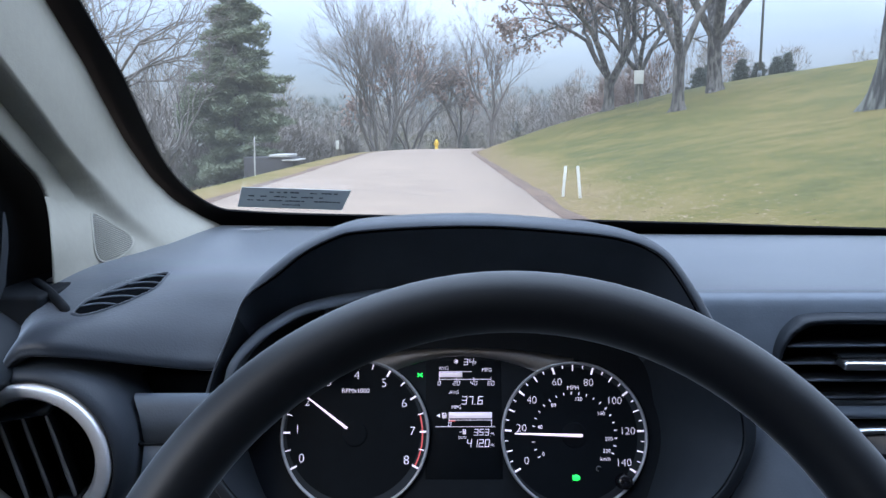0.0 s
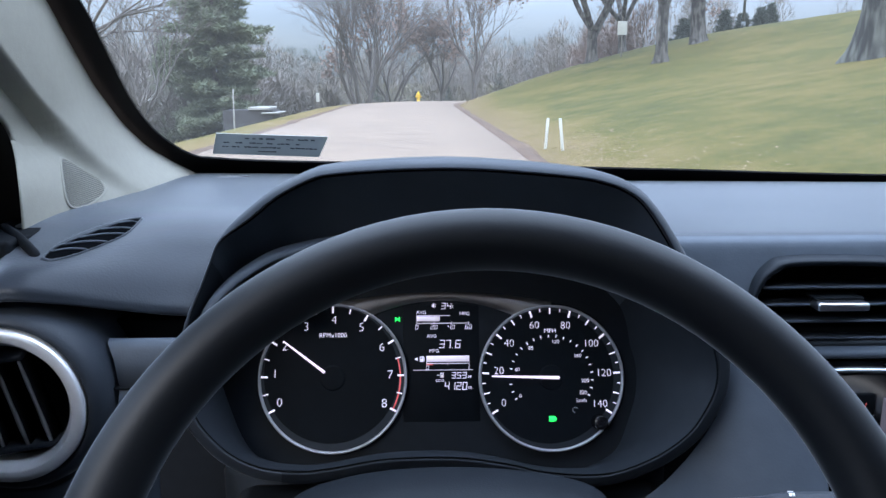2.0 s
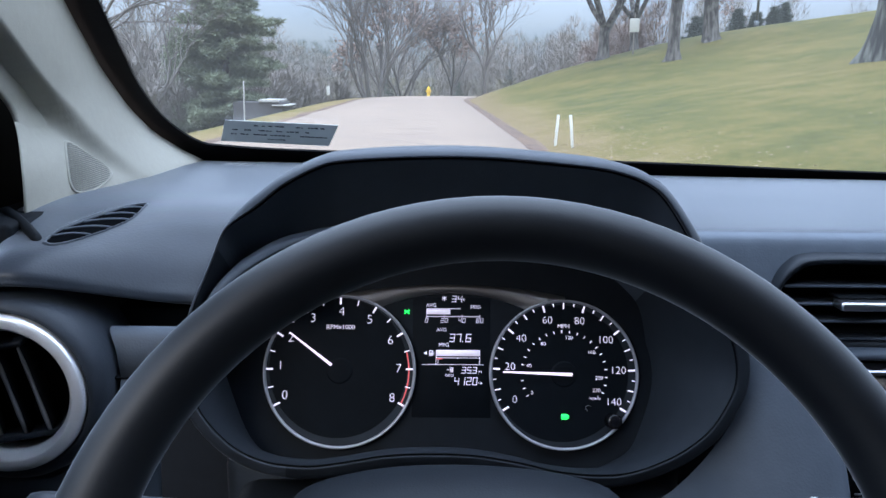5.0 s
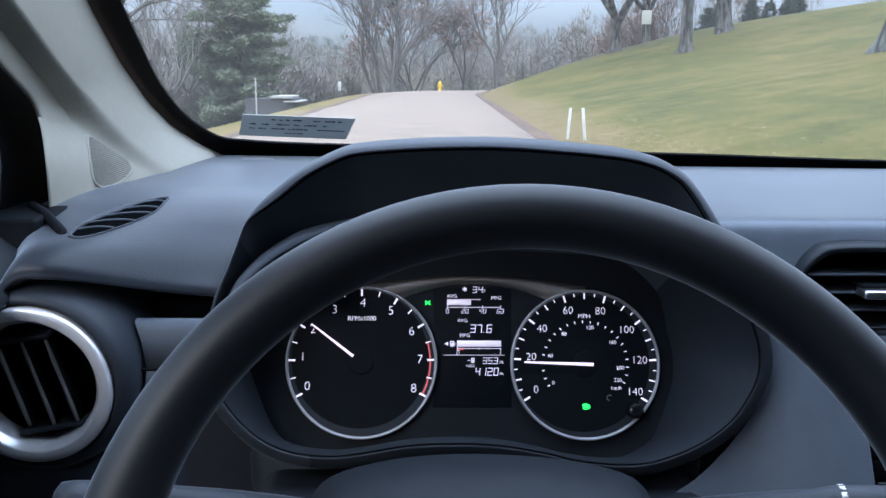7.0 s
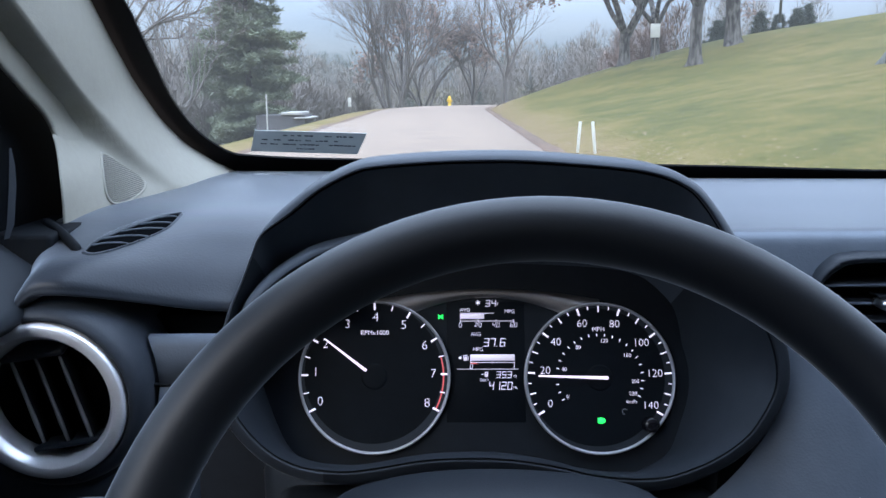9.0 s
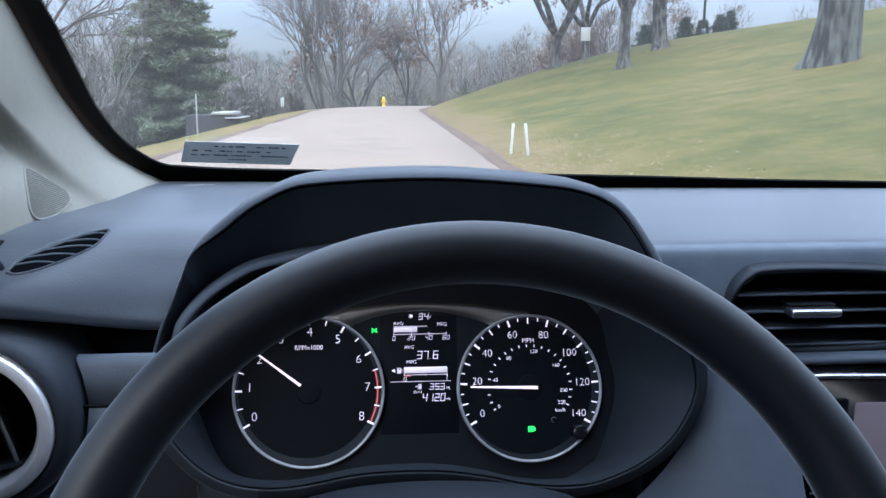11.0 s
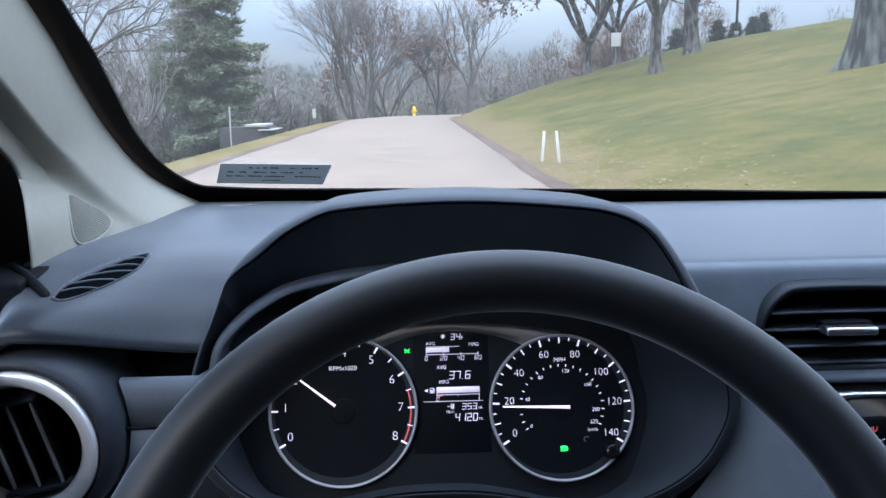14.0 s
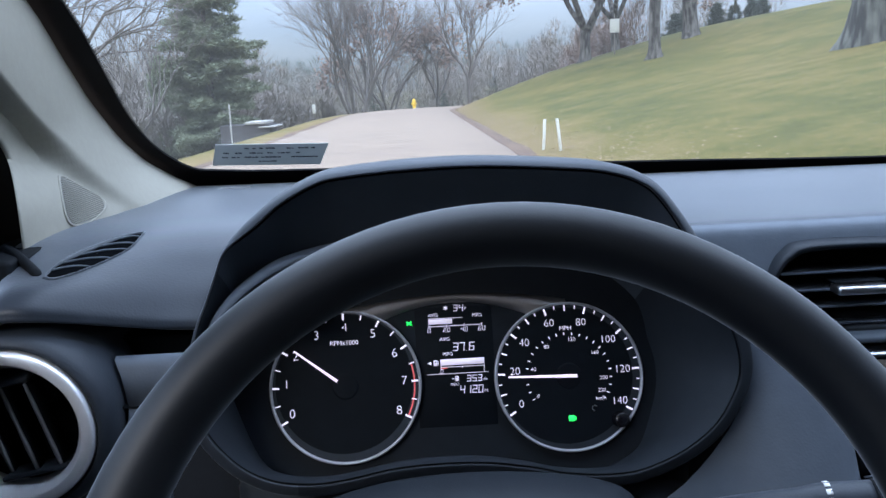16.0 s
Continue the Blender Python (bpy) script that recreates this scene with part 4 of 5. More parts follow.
# ---- steering wheel ----
WHEEL_LEAN = radians(30.0)
WHEEL = Matrix.Translation((0.0139, 0.2367, 0.9534)) @ Matrix(((1, 0, 0, 0), (0, math.sin(WHEEL_LEAN), -math.cos(WHEEL_LEAN), 0), (0, math.cos(WHEEL_LEAN), math.sin(WHEEL_LEAN), 0), (0, 0, 0, 1)))
wheel = thing("steering_wheel", "black grained three spoke steering wheel with control buttons", "steering wheel", tuple(WHEEL @ Vector((0, -0.15, -0.03))))
rings = []
for k in range(96):
    a = 2 * math.pi * k / 96
    side = min(abs(math.degrees(a) - 352), abs(math.degrees(a) + 8), abs(math.degrees(a) - 188))
    thumb = 0.0060 * math.exp(-(side / 24) ** 2)
    ring = []
    for b in [2 * math.pi * j / 28 for j in range(28)]:
        rr = 0.1549 + (0.0129 + (thumb if math.cos(b) < 0 else 0)) * math.cos(b)
        ring.append(WHEEL @ Vector((rr * math.cos(a), rr * math.sin(a), 0.0139 * math.sin(b))))
    rings.append(ring)
rings.append(rings[0])
wheel_bm = loft(rings)
bmesh.ops.remove_doubles(wheel_bm, verts=wheel_bm.verts[:], dist=1e-6)
part("rim", wheel_bm, WHEELM, wheel, "black grained rim")


def wheel_loop(pts, w):
    return [WHEEL @ Vector((p.x, p.y, w)) for p in pts]


hub_loop = spline([(-0.074, 0.004, 0), (-0.058, 0.026, 0), (0.0, 0.036, 0), (0.058, 0.026, 0), (0.074, 0.004, 0), (0.068, -0.050, 0), (0.035, -0.080, 0), (0, -0.084, 0), (-0.035, -0.080, 0), (-0.068, -0.050, 0)], 6, True)
part("airbag_cover", loft([wheel_loop([p * k for p in hub_loop], w) for k, w in ((1.0, -0.030), (1.0, -0.008), (0.97, 0.0), (0.90, 0.006), (0.75, 0.011), (0.5, 0.014), (0.2, 0.015), (0.01, 0.0152))]), WHEELM, wheel, "domed black airbag cover")
for s in (-1, 1):
    sp = [[WHEEL @ Vector((s * x, y0 + (y1 - y0) * t, -0.010 + bow)) for t, bow in ((0, -0.008), (0.0, 0.0), (0.12, 0.006), (0.5, 0.008), (0.88, 0.006), (1, 0.0), (1, -0.008))] for x, y0, y1 in ((0.060, -0.050, 0.028), (0.090, -0.046, 0.018), (0.125, -0.042, 0.012), (0.140, -0.040, 0.014), (0.155, -0.040, 0.020))]
    spoke = part("spoke", loft(sp, True, True), WHEELM, wheel)
    part("spoke_trim", tube([WHEEL @ Vector((s * x, y, 0.000)) for x, y in ((0.080, -0.048), (0.105, -0.046), (0.128, -0.040))], 0.0022, 8), CHROME, spoke, "satin silver trim")
    for i in range(3):
        b = box((s * (0.092 + 0.018 * i) - 0.0075, -0.030, -0.006), (s * (0.092 + 0.018 * i) + 0.0075, 0.000, 0.0008), 0.001, m=WHEEL)
        part("button", b, GLOSSBLACK, spoke)
        part("button_symbol", box((s * (0.092 + 0.018 * i) - 0.0022, -0.018, 0.0007), (s * (0.092 + 0.018 * i) + 0.0022, -0.014, 0.0010), 0.0001, m=WHEEL), REDLIT, spoke, "red lit symbol")
part("lower_spoke", box((-0.028, -0.165, -0.016), (0.028, -0.075, -0.004), 0.006, m=WHEEL), WHEELM, wheel)

# ---- column cover and stalks ----
column = thing("steering_column", "dark plastic steering column cover behind the wheel", "steering column", (0.01, 0.42, 0.86))
col_loop = spline([(-0.098, 0, 0.870), (-0.093, 0, 0.913), (-0.058, 0, 0.930), (-0.002, 0, 0.9355), (0.060, 0, 0.930), (0.094, 0, 0.914), (0.099, 0, 0.870), (0.06, 0, 0.845), (-0.05, 0, 0.845)], 6, True)
part("cover", loft([[(p.x * k, y, p.z + dz) for p in col_loop] for k, y, dz in ((1.05, 0.475, -0.040), (1.05, 0.44, -0.026), (1.0, 0.412, -0.002), (0.97, 0.396, 0.006), (0.94, 0.375, 0.003), (0.88, 0.352, -0.006), (0.5, 0.345, -0.014))]), COLUMNM, column)
part("gap_cover", box((-0.135, 0.405, 0.86), (0.140, 0.468, 0.8985), 0.012), COLUMNM, column)


def stalk(name, s, label):
    st = thing(name, label, "stalk", (0.085 * s, 0.385, 0.93))
    path = [(s * 0.070 + 0.004, 0.388, 0.903), (s * 0.095 + 0.004, 0.370, 0.920), (s * 0.125 + 0.004, 0.352, 0.935), (s * 0.158 + 0.004, 0.336, 0.947), (s * 0.180 + 0.004, 0.331, 0.950)]
    part("lever", tube(spline(path, 4), [0.0095] * 4 + [0.0085] * 4 + [0.0086] * 4 + [0.0096] * 5, 16), HOODM, st)
    a, b = Vector(path[3]), Vector(path[4])
    d = (b - a).normalized()
    up = (Vector((0, 0, 1)) - d * d.z).normalized()
    back = d.cross(up) if d.cross(up).y < 0 else up.cross(d)
    for k in range(4):
        t = radians(35 + 26 * k)
        out = back * math.cos(t) + up * math.sin(t)
        m = Matrix((d, out.cross(d), out)).transposed().to_4x4()
        part("marking", box((-0.0013, -0.0014, 0.0), (0.0013, 0.0014, 0.0002), m=Matrix.Translation(a.lerp(b, 0.15) + out * 0.0098) @ m), WHITEMARK, st, "printed white mark")
    part("seam_ring", tube([b, b + d * 0.0010], 0.0102, 16), BLACK, st)
    part("end_knob", tube([b + d * 0.0008, b + d * 0.014, b + d * 0.019, b + d * 0.021], [0.0100, 0.0101, 0.0092, 0.0060], 16), HOODM, st)


stalk("turn_signal_stalk", -1, "dark plastic light and indicator stalk with printed symbols")
stalk("wiper_stalk", 1, "dark plastic wiper stalk with printed symbols")

# ---- driver's side pillar, tweeter and door ----
pillar = thing("pillar_trim", "pale grey grained windscreen pillar trim with tweeter", "pillar trim", (-0.28, 0.66, 1.05))


def pillar_front(z):
    return Vector((float(np.interp(z, (1.046, 1.0594, 1.0713, 1.0912, 1.1162, 1.1504, 1.1863, 1.2086, 1.30), (-0.246, -0.252, -0.268, -0.286, -0.294, -0.295, -0.290, -0.286, -0.28))), rake(z) - 0.008, z))


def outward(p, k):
    """A point k times as far from the camera's eye, so it looks unmoved from there."""
    return VIEW_EYE + (Vector(p) - VIEW_EYE) * k


VIEW_EYE = Vector((-0.012, 0.003, 1.150))
back_line = spline([(-0.2768, 0.503, 1.046), (-0.2741, 0.501, 1.0867), (-0.2699, 0.490, 1.1219), (-0.2584, 0.440, 1.1464), (-0.253, 0.36, 1.195), (-0.251, 0.27, 1.25), (-0.252, 0.16, 1.33), (-0.26, 0.0, 1.44)], 6)
# back edge scaled from the eye to turn the trim away from light
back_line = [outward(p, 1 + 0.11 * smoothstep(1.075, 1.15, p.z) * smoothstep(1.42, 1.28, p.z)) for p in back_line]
rows = []
for i, b in enumerate(back_line):
    t = i / (len(back_line) - 1)
    f = pillar_front(1.046 + (1.43 - 1.046) * t ** 1.15)
    row = []
    # a round front roll ends in a crease; behind it the trim drops back towards the door
    edge = float(np.interp(t, (0, 0.05, 0.12, 0.2, 0.3, 0.36, 0.5, 1), (0.40, 0.43, 0.505, 0.61, 0.735, 0.76, 0.76, 0.72)))
    amp = 0.25 + 0.75 * smoothstep(0.04, 0.26, t)
    for j in range(73):
        w = j / 72
        p = f.lerp(b, w)
        roll = 0.013 * amp * math.sin(math.pi / 2 * min(1, 1.2 * w / edge)) ** 0.75
        roll *= 1 - smoothstep(edge - 0.015, edge + 0.085, w)
        hollow = 0.0115 * smoothstep(0.15, 0.36, t) * smoothstep(edge - 0.01, edge + 0.11, w) * (1 - 0.85 * smoothstep(edge + 0.10, 1.02, w))
        row.append(p + Vector((roll - hollow, 0, 0)))
    row.append(b + Vector((-0.002, 0.010, 0)))
    row.append(b + Vector((-0.005, 0.050, 0)))
    rows.append(row)
trim_bm = loft(rows, False)
trim_tree = BVHTree.FromBMesh(trim_bm)
part("trim", trim_bm, PILLARM, pillar)
SPK = [(0.586, 1.0970), (0.608, 1.0848), (0.626, 1.0738), (0.623, 1.0670), (0.5935, 1.0614), (0.573, 1.0616), (0.563, 1.0666), (0.564, 1.0795), (0.576, 1.0940)]


def pillar_x(y, z):
    """Where the trim's surface stands at (y, z)."""
    return trim_tree.ray_cast(Vector((0.1, y, z)), Vector((-1, 0, 0)))[0].x + 0.0004


spk = spline([(0, y, z) for y, z in SPK], 6, True)
SM = Vector((0, 0.588, 1.0761))


def spk_ring(k, up):
    return [(pillar_x(SM.y + (p.y - SM.y) * k, SM.z + (p.z - SM.z) * k) + up, SM.y + (p.y - SM.y) * k, SM.z + (p.z - SM.z) * k) for p in spk]


grille = part("tweeter_grille", loft([spk_ring(1.05, -0.006), spk_ring(1.04, 0.0004), spk_ring(1.0, 0.0009), spk_ring(0.95, 0.0003), spk_ring(0.94, 0.0)]), PILLARM, pillar, "grey tweeter grille with fine slots")
# darker sheet on the trim paints the shade in the slots' grooves
part("backing", loft([spk_ring(k, 0.0001) for k in (0.955, 0.9, 0.6, 0.3, 0.01)]), TWEETM, grille, "darker backing behind the slots")
for k in range(24):
    z = 1.0632 + 0.00135 * k
    ys = [SM.y + (p.y - SM.y) * 0.93 for p in spk if abs(SM.z + (p.z - SM.z) * 0.93 - z) < 0.0018]
    if len(ys) > 1 and max(ys) - min(ys) > 0.006:
        a, b = min(ys) + 0.001, max(ys) - 0.001
        part("slot", loft([[(pillar_x(y, z) + 0.0001, y, z - 0.00028 + 0.03 * (y - a)), (pillar_x(y, z) + 0.0006, y, z + 0.0001 + 0.03 * (y - a)), (pillar_x(y, z) + 0.0001, y, z + 0.0005 + 0.03 * (y - a))] for y in (a, (a + b) / 2, b)], True, True), PILLARM, grille)

door = thing("driver_door", "dark grey door panel below a black window frame", "car door", (-0.33, 0.1, 0.36))
part("panel", loft([[(x + (0.004 if y > 0.44 else 0) * (x > -0.3), y, z) for y in (0.462, 0.455, 0.44, 0.40, 0.2, -0.3, -0.5)] for x, z in ((-0.36, 0.40), (-0.345, 0.42), (-0.345, 0.985), (-0.335, 1.002), (-0.280, 1.010), (-0.266, 1.0135), (-0.2605, 1.018), (-0.2595, 1.022), (-0.263, 1.0275), (-0.298, 1.0535), (-0.306, 1.0575), (-0.36, 1.060), (-0.40, 1.03), (-0.40, 0.40))], False), DOORM, door)
# grey strip added in place of a light sliver beside the frame
part("frame_light_strip", loft([[(x, y - w, z), (x, y + w, z)] for x, y, z, w in ((-0.2856, 0.455, 1.058, 0.003), (-0.2846, 0.459, 1.066, 0.004), (-0.2846, 0.466, 1.088, 0.004), (-0.2852, 0.469, 1.100, 0.003), (-0.2862, 0.471, 1.110, 0.001))], False), DOORM, door, "thin grey strip painted for a light sliver by the frame")
part("seal", tube(spline([(-0.290, 0.508, 1.0590), (-0.2680, 0.482, 1.0575), (-0.2500, 0.462, 1.0525), (-0.2440, 0.455, 1.0500)], 5), [0.0032] * 13 + [0.0027, 0.0018, 0.0008], 8), BLACK, door, "black rubber seal")
# frame scaled from the eye too, to keep its outline in the view
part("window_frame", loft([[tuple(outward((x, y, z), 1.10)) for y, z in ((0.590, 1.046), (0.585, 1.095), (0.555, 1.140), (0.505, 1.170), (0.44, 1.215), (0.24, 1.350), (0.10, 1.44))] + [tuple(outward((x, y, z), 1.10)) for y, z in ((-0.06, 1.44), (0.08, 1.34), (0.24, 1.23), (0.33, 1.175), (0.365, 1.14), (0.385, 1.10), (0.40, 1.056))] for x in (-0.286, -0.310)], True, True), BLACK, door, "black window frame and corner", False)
part("window_pane", box((-0.302, -0.48, 1.058), (-0.298, 0.39, 1.16), 0), GLASS, door).visible_shadow = False

# ---- windscreen ----
screen = thing("window_1", "raked car windscreen with black ceramic border", "windscreen", (0.4, 0.85, 1.04), kind="structure")
FRONT = Vector((0, 1, 1.5)).normalized()


def pane(x, z, out=0.0):
    return Vector((x, rake(z), z)) + FRONT * out


part("glass", loft([[pane(x, z, o) for x in (-0.33, 0.0, 0.4, 0.8, 1.10)] for z, o in ((1.028, 0.003), (1.12, 0.003), (1.25, 0.003), (1.43, 0.003), (1.43, 0.007), (1.25, 0.007), (1.12, 0.007), (1.028, 0.007), (1.028, 0.003))], False), GLASS, screen, "clear laminated glass", False).visible_shadow = False
inner = spline([(1.07, 1.036, 0), (0.70, 1.044, 0), (0.43, 1.0514, 0), (0.2675, 1.0579, 0), (0.2082, 1.0599, 0), (0.0, 1.0670, 0), (-0.1656, 1.0717, 0), (-0.2287, 1.0759, 0), (-0.2483, 1.0791, 0), (-0.2626, 1.0910, 0), (-0.2727, 1.1092, 0), (-0.2758, 1.1351, 0), (-0.2719, 1.1638, 0), (-0.2675, 1.1910, 0), (-0.2656, 1.2085, 0), (-0.263, 1.30, 0), (-0.262, 1.425, 0)], 8)
edge = inner
outer_pts = [(1.10, 1.020), (0.70, 1.022), (0.43, 1.025), (0.2675, 1.028), (0.2082, 1.029), (0.0, 1.030), (-0.18, 1.030), (-0.27, 1.030), (-0.315, 1.040), (-0.325, 1.060), (-0.33, 1.10), (-0.33, 1.135), (-0.33, 1.164), (-0.33, 1.191), (-0.33, 1.2085), (-0.33, 1.30), (-0.33, 1.43)]
outer = spline([(x, z, 0) for x, z in outer_pts], 8)
part("black_border", loft([[pane(p.x, p.y, 0.0005) for p in outer], [pane(p.x, p.y, 0.0005) for p in edge], [pane(p.x, p.y, 0.0024) for p in edge], [pane(p.x, p.y, 0.0024) for p in outer]], False), RUBBER, screen, "black border printed on the glass", False)
# the border fades into the glass in rows of printed dots
dots = bmesh.new()
line = [p for p in edge if p.x < 0 and p.y > 1.12]
for row, (step, size) in enumerate(((0.0010, 0.0007), (0.0022, 0.0005))):
    for a, b in zip(line, line[1:]):
        side = Vector((b.y - a.y, a.x - b.x, 0)).normalized()
        if side.x < 0:
            side = -side
        count = max(1, round((b - a).length / 0.0018))
        for k in range(count):
            c = a.lerp(b, (k + 0.5 * (row % 2)) / count) + side * step
            dots.faces.new([dots.verts.new(pane(c.x + size * math.cos(q * math.pi / 3), c.y + 0.6 * size * math.sin(q * math.pi / 3), 0.0012)) for q in range(6)])
        if b.y > 1.26:
            break
part("frit_dots", dots, RUBBER, screen, "printed black dots along the border", False)
sticker = thing("windscreen_sticker", "grey service reminder sticker with unreadable print inside the glass", "sticker", tuple(pane(-0.17, 1.082, -0.001)))
STK = [(-0.2144, 1.1048), (-0.1080, 1.1004), (-0.1221, 1.0780), (-0.2283, 1.0826)]
part("paper", slab([pane(x, z, -0.0004) for x, z in STK], tuple(FRONT * 0.0006)), PAPER, sticker, "", False)
random.seed(5)
for row, v in enumerate((0.20, 0.42, 0.62, 0.82)):
    u = 0.08 if row != 3 else 0.42
    while u < (0.92 if row != 3 else 0.60):
        w = random.uniform(0.015, 0.05)
        if random.random() < (0.85 if row in (2, 3) else 0.45):
            tl, tr, br, bl = [Vector((x, z, 0)) for x, z in STK]
            a, b = tl.lerp(tr, u).lerp(bl.lerp(br, u), v), tl.lerp(tr, u + w * 0.8).lerp(bl.lerp(br, u + w * 0.8), v)
            hgt = random.uniform(0.0007, 0.0013)
            part("print_bar", slab([pane(a.x, a.y, -0.0008), pane(b.x, b.y, -0.0008), pane(b.x, b.y + hgt, -0.0008), pane(a.x, a.y + hgt, -0.0008)], tuple(FRONT * 0.0003)), INK, sticker, "", False)
        u += w


# ---- outside: road, verge and hill ----
def road_mid(y):
    """Where the middle of the road runs: straight, then bending to the right past the crest."""
    return -1.08 - 0.009 * y + (max(0.0, y - 40) ** 2) / 85.0


def land(x, y):
    """Height of the ground."""
    dip = -0.00055 * max(0.0, min(y, 110) - 40) ** 2
    fx = x - road_mid(min(y, 72)) - 0.95
    rise = 0.0
    if fx > 2.0:
        d = fx - 2.0
        e = min(d, 44)
        rise = 0.185 * e + 0.05 * max(0, e - 8) ** 2 / (max(0, e - 8) + 6)
        rise += 5 * (1 - math.exp(-max(0, d - 44) * 0.23 / 5))
        rise += (6.3 * (1 - math.exp(-d / 12)) - rise) * smoothstep(25, 62, y)
        rise *= 1 - 0.85 * smoothstep(75, 160, y)
        rise += 0.10 * math.sin(0.31 * x + 0.17 * y) * smoothstep(4, 14, d)
    elif fx < -4.6:
        d = -4.6 - fx
        rise = -1.9 * smoothstep(0, 5.5, d) + 0.03 * max(0, d - 22)
    far = math.hypot(x, y)
    return dip * (1 - smoothstep(200, 500, far)) + rise * (1 - smoothstep(220, 600, far))


def spaced(lo, hi, near, grow):
    out, v, s = [0.0], 0.0, near
    while v < hi:
        v += s
        s *= grow
        out.append(v)
    v, s = 0.0, near
    while v > lo:
        v -= s
        s *= grow
        out.insert(0, v)
    return out


xs, ys = spaced(-1600, 1600, 0.35, 1.055), spaced(-1500, 1700, 0.8, 1.045)
verts, faces = [], []
for y in ys:
    for x in xs:
        d = abs(x - road_mid(max(-40, min(y, 120))))
        verts.append((x, y, land(x, y) - 0.09 * (1 - smoothstep(2.6, 3.05, d)) - 0.03))
n = len(xs)
for j in range(len(ys) - 1):
    for i in range(n - 1):
        faces.append((j * n + i, j * n + i + 1, (j + 1) * n + i + 1, (j + 1) * n + i))
me = bpy.data.meshes.new("ground")
me.from_pydata(verts, [], faces)
for p in me.polygons:
    p.use_smooth = True
me.materials.append(GRASS)
# straw shows where wheels and feet wear the turf beside the road
wear = me.attributes.new("trodden", "FLOAT", "POINT")
for k, v in enumerate(me.vertices):
    d = abs(v.co.x - road_mid(max(-40, min(v.co.y, 120)))) - 2.8 + 0.9 * noise.noise(Vector((v.co.x * 0.5, v.co.y * 0.25, 2)))
    wear.data[k].value = 1 - smoothstep(0.2, 2.4, d)
ground = tagged(new("ground", me), "patchy green and straw winter grass on a slope", "grass", kind="structure")


def strip(offsets, y0, y1, step, lift):
    """A skin along the road between offsets from its middle; lift: the height of each offset over the land."""
    rows, y = [], y0
    while y <= y1:
        slope = 2 * max(0.0, y - 40) / 85.0 - 0.009
        k = 1 / math.sqrt(1 + slope * slope)
        rows.append([(road_mid(y) + o * k, y - o * slope * k, land(road_mid(y), y) + h) for o, h in zip(offsets, lift)])
        y += step
    return loft(rows, False)


tagged(part("road", strip((-2.85, -2.8, -1.3, 0, 1.3, 2.77, 2.82), -60, 100, 1.0, (-0.06, 0.005, 0.02, 0.03, 0.02, 0.005, -0.06)), ASPHALT), "pale pinkish worn chip-sealed road with faint cracks", "road", kind="structure")
random.seed(3)
rows = []
for k in range(161):
    y = -60 + k
    slope = 2 * max(0.0, y - 40) / 85.0 - 0.009
    c = 1 / math.sqrt(1 + slope * slope)
    wob = 0.16 * noise.noise(Vector((y * 0.37, 0, 3)))
    rows.append([(road_mid(y) + o * c, y - o * slope * c, land(road_mid(y), y) + h) for o, h in ((2.68 + 0.3 * wob, 0.012), (2.73 + wob * 0.4, 0.028), (2.80 + wob * 0.6, 0.030), (2.92 + wob, 0.018), (3.08 + wob * 1.5, -0.03))])
tagged(part("verge_strip", loft(rows, False), DIRT), "brown bare soil along the road edge", "soil", kind="structure")
rows = []
for k in range(161):
    y = -60 + k
    wob = 0.12 * noise.noise(Vector((y * 0.37, 5, 3)))
    rows.append([(road_mid(y) + o, y, land(road_mid(y), y) + h) for o, h in ((-2.72 + wob, 0.010), (-2.80 + wob, 0.018), (-2.95 + wob, 0.012), (-3.10 + wob * 2, -0.03))])
for r in range(161):
    if -60 + r > 62:
        rows = rows[:r]
        break
tagged(part("verge_strip", loft(rows, False), DIRT), "thin brown soil edge beside the grass", "soil", kind="structure")

# cracks in the road
cracks = bmesh.new()
random.seed(11)
for k in range(9):
    y, x = random.uniform(6, 45), random.uniform(-2.8, 1.4)
    a = random.uniform(-0.4, 0.4) + (math.pi / 2 if random.random() < 0.6 else 0)
    path = []
    for s in range(9):
        path.append((x, y))
        a += random.uniform(-0.3, 0.3)
        x, y = max(-2.9, min(1.6, x + 0.35 * math.cos(a))), y + 0.45 * math.sin(a)
    line = [(px, py, land(road_mid(py), py) + 0.034 - 0.006 * abs(px + 0.6)) for px, py in path]
    loft([[(p[0] - 0.006, p[1] - 0.006, p[2]) for p in line], [(p[0] + 0.006, p[1] + 0.006, p[2] + 0.001) for p in line]], False, bm=cracks)
tagged(part("road_cracks", cracks, BARK), "thin dark cracks across the road surface", "cracks", kind="stuff")


# ---- trees ----
def limb(bm, a, b, ra, rb, sides, bend, rng):
    """A tapered, slightly bent piece of wood from a to b."""
    mid = a.lerp(b, 0.5) + Vector((rng.uniform(-1, 1), rng.uniform(-1, 1), rng.uniform(-0.4, 0.8))) * bend * (b - a).length
    tube([a, mid, b], [ra, (ra + rb) / 2, rb], sides, False, bm)
    return (b - mid).normalized()


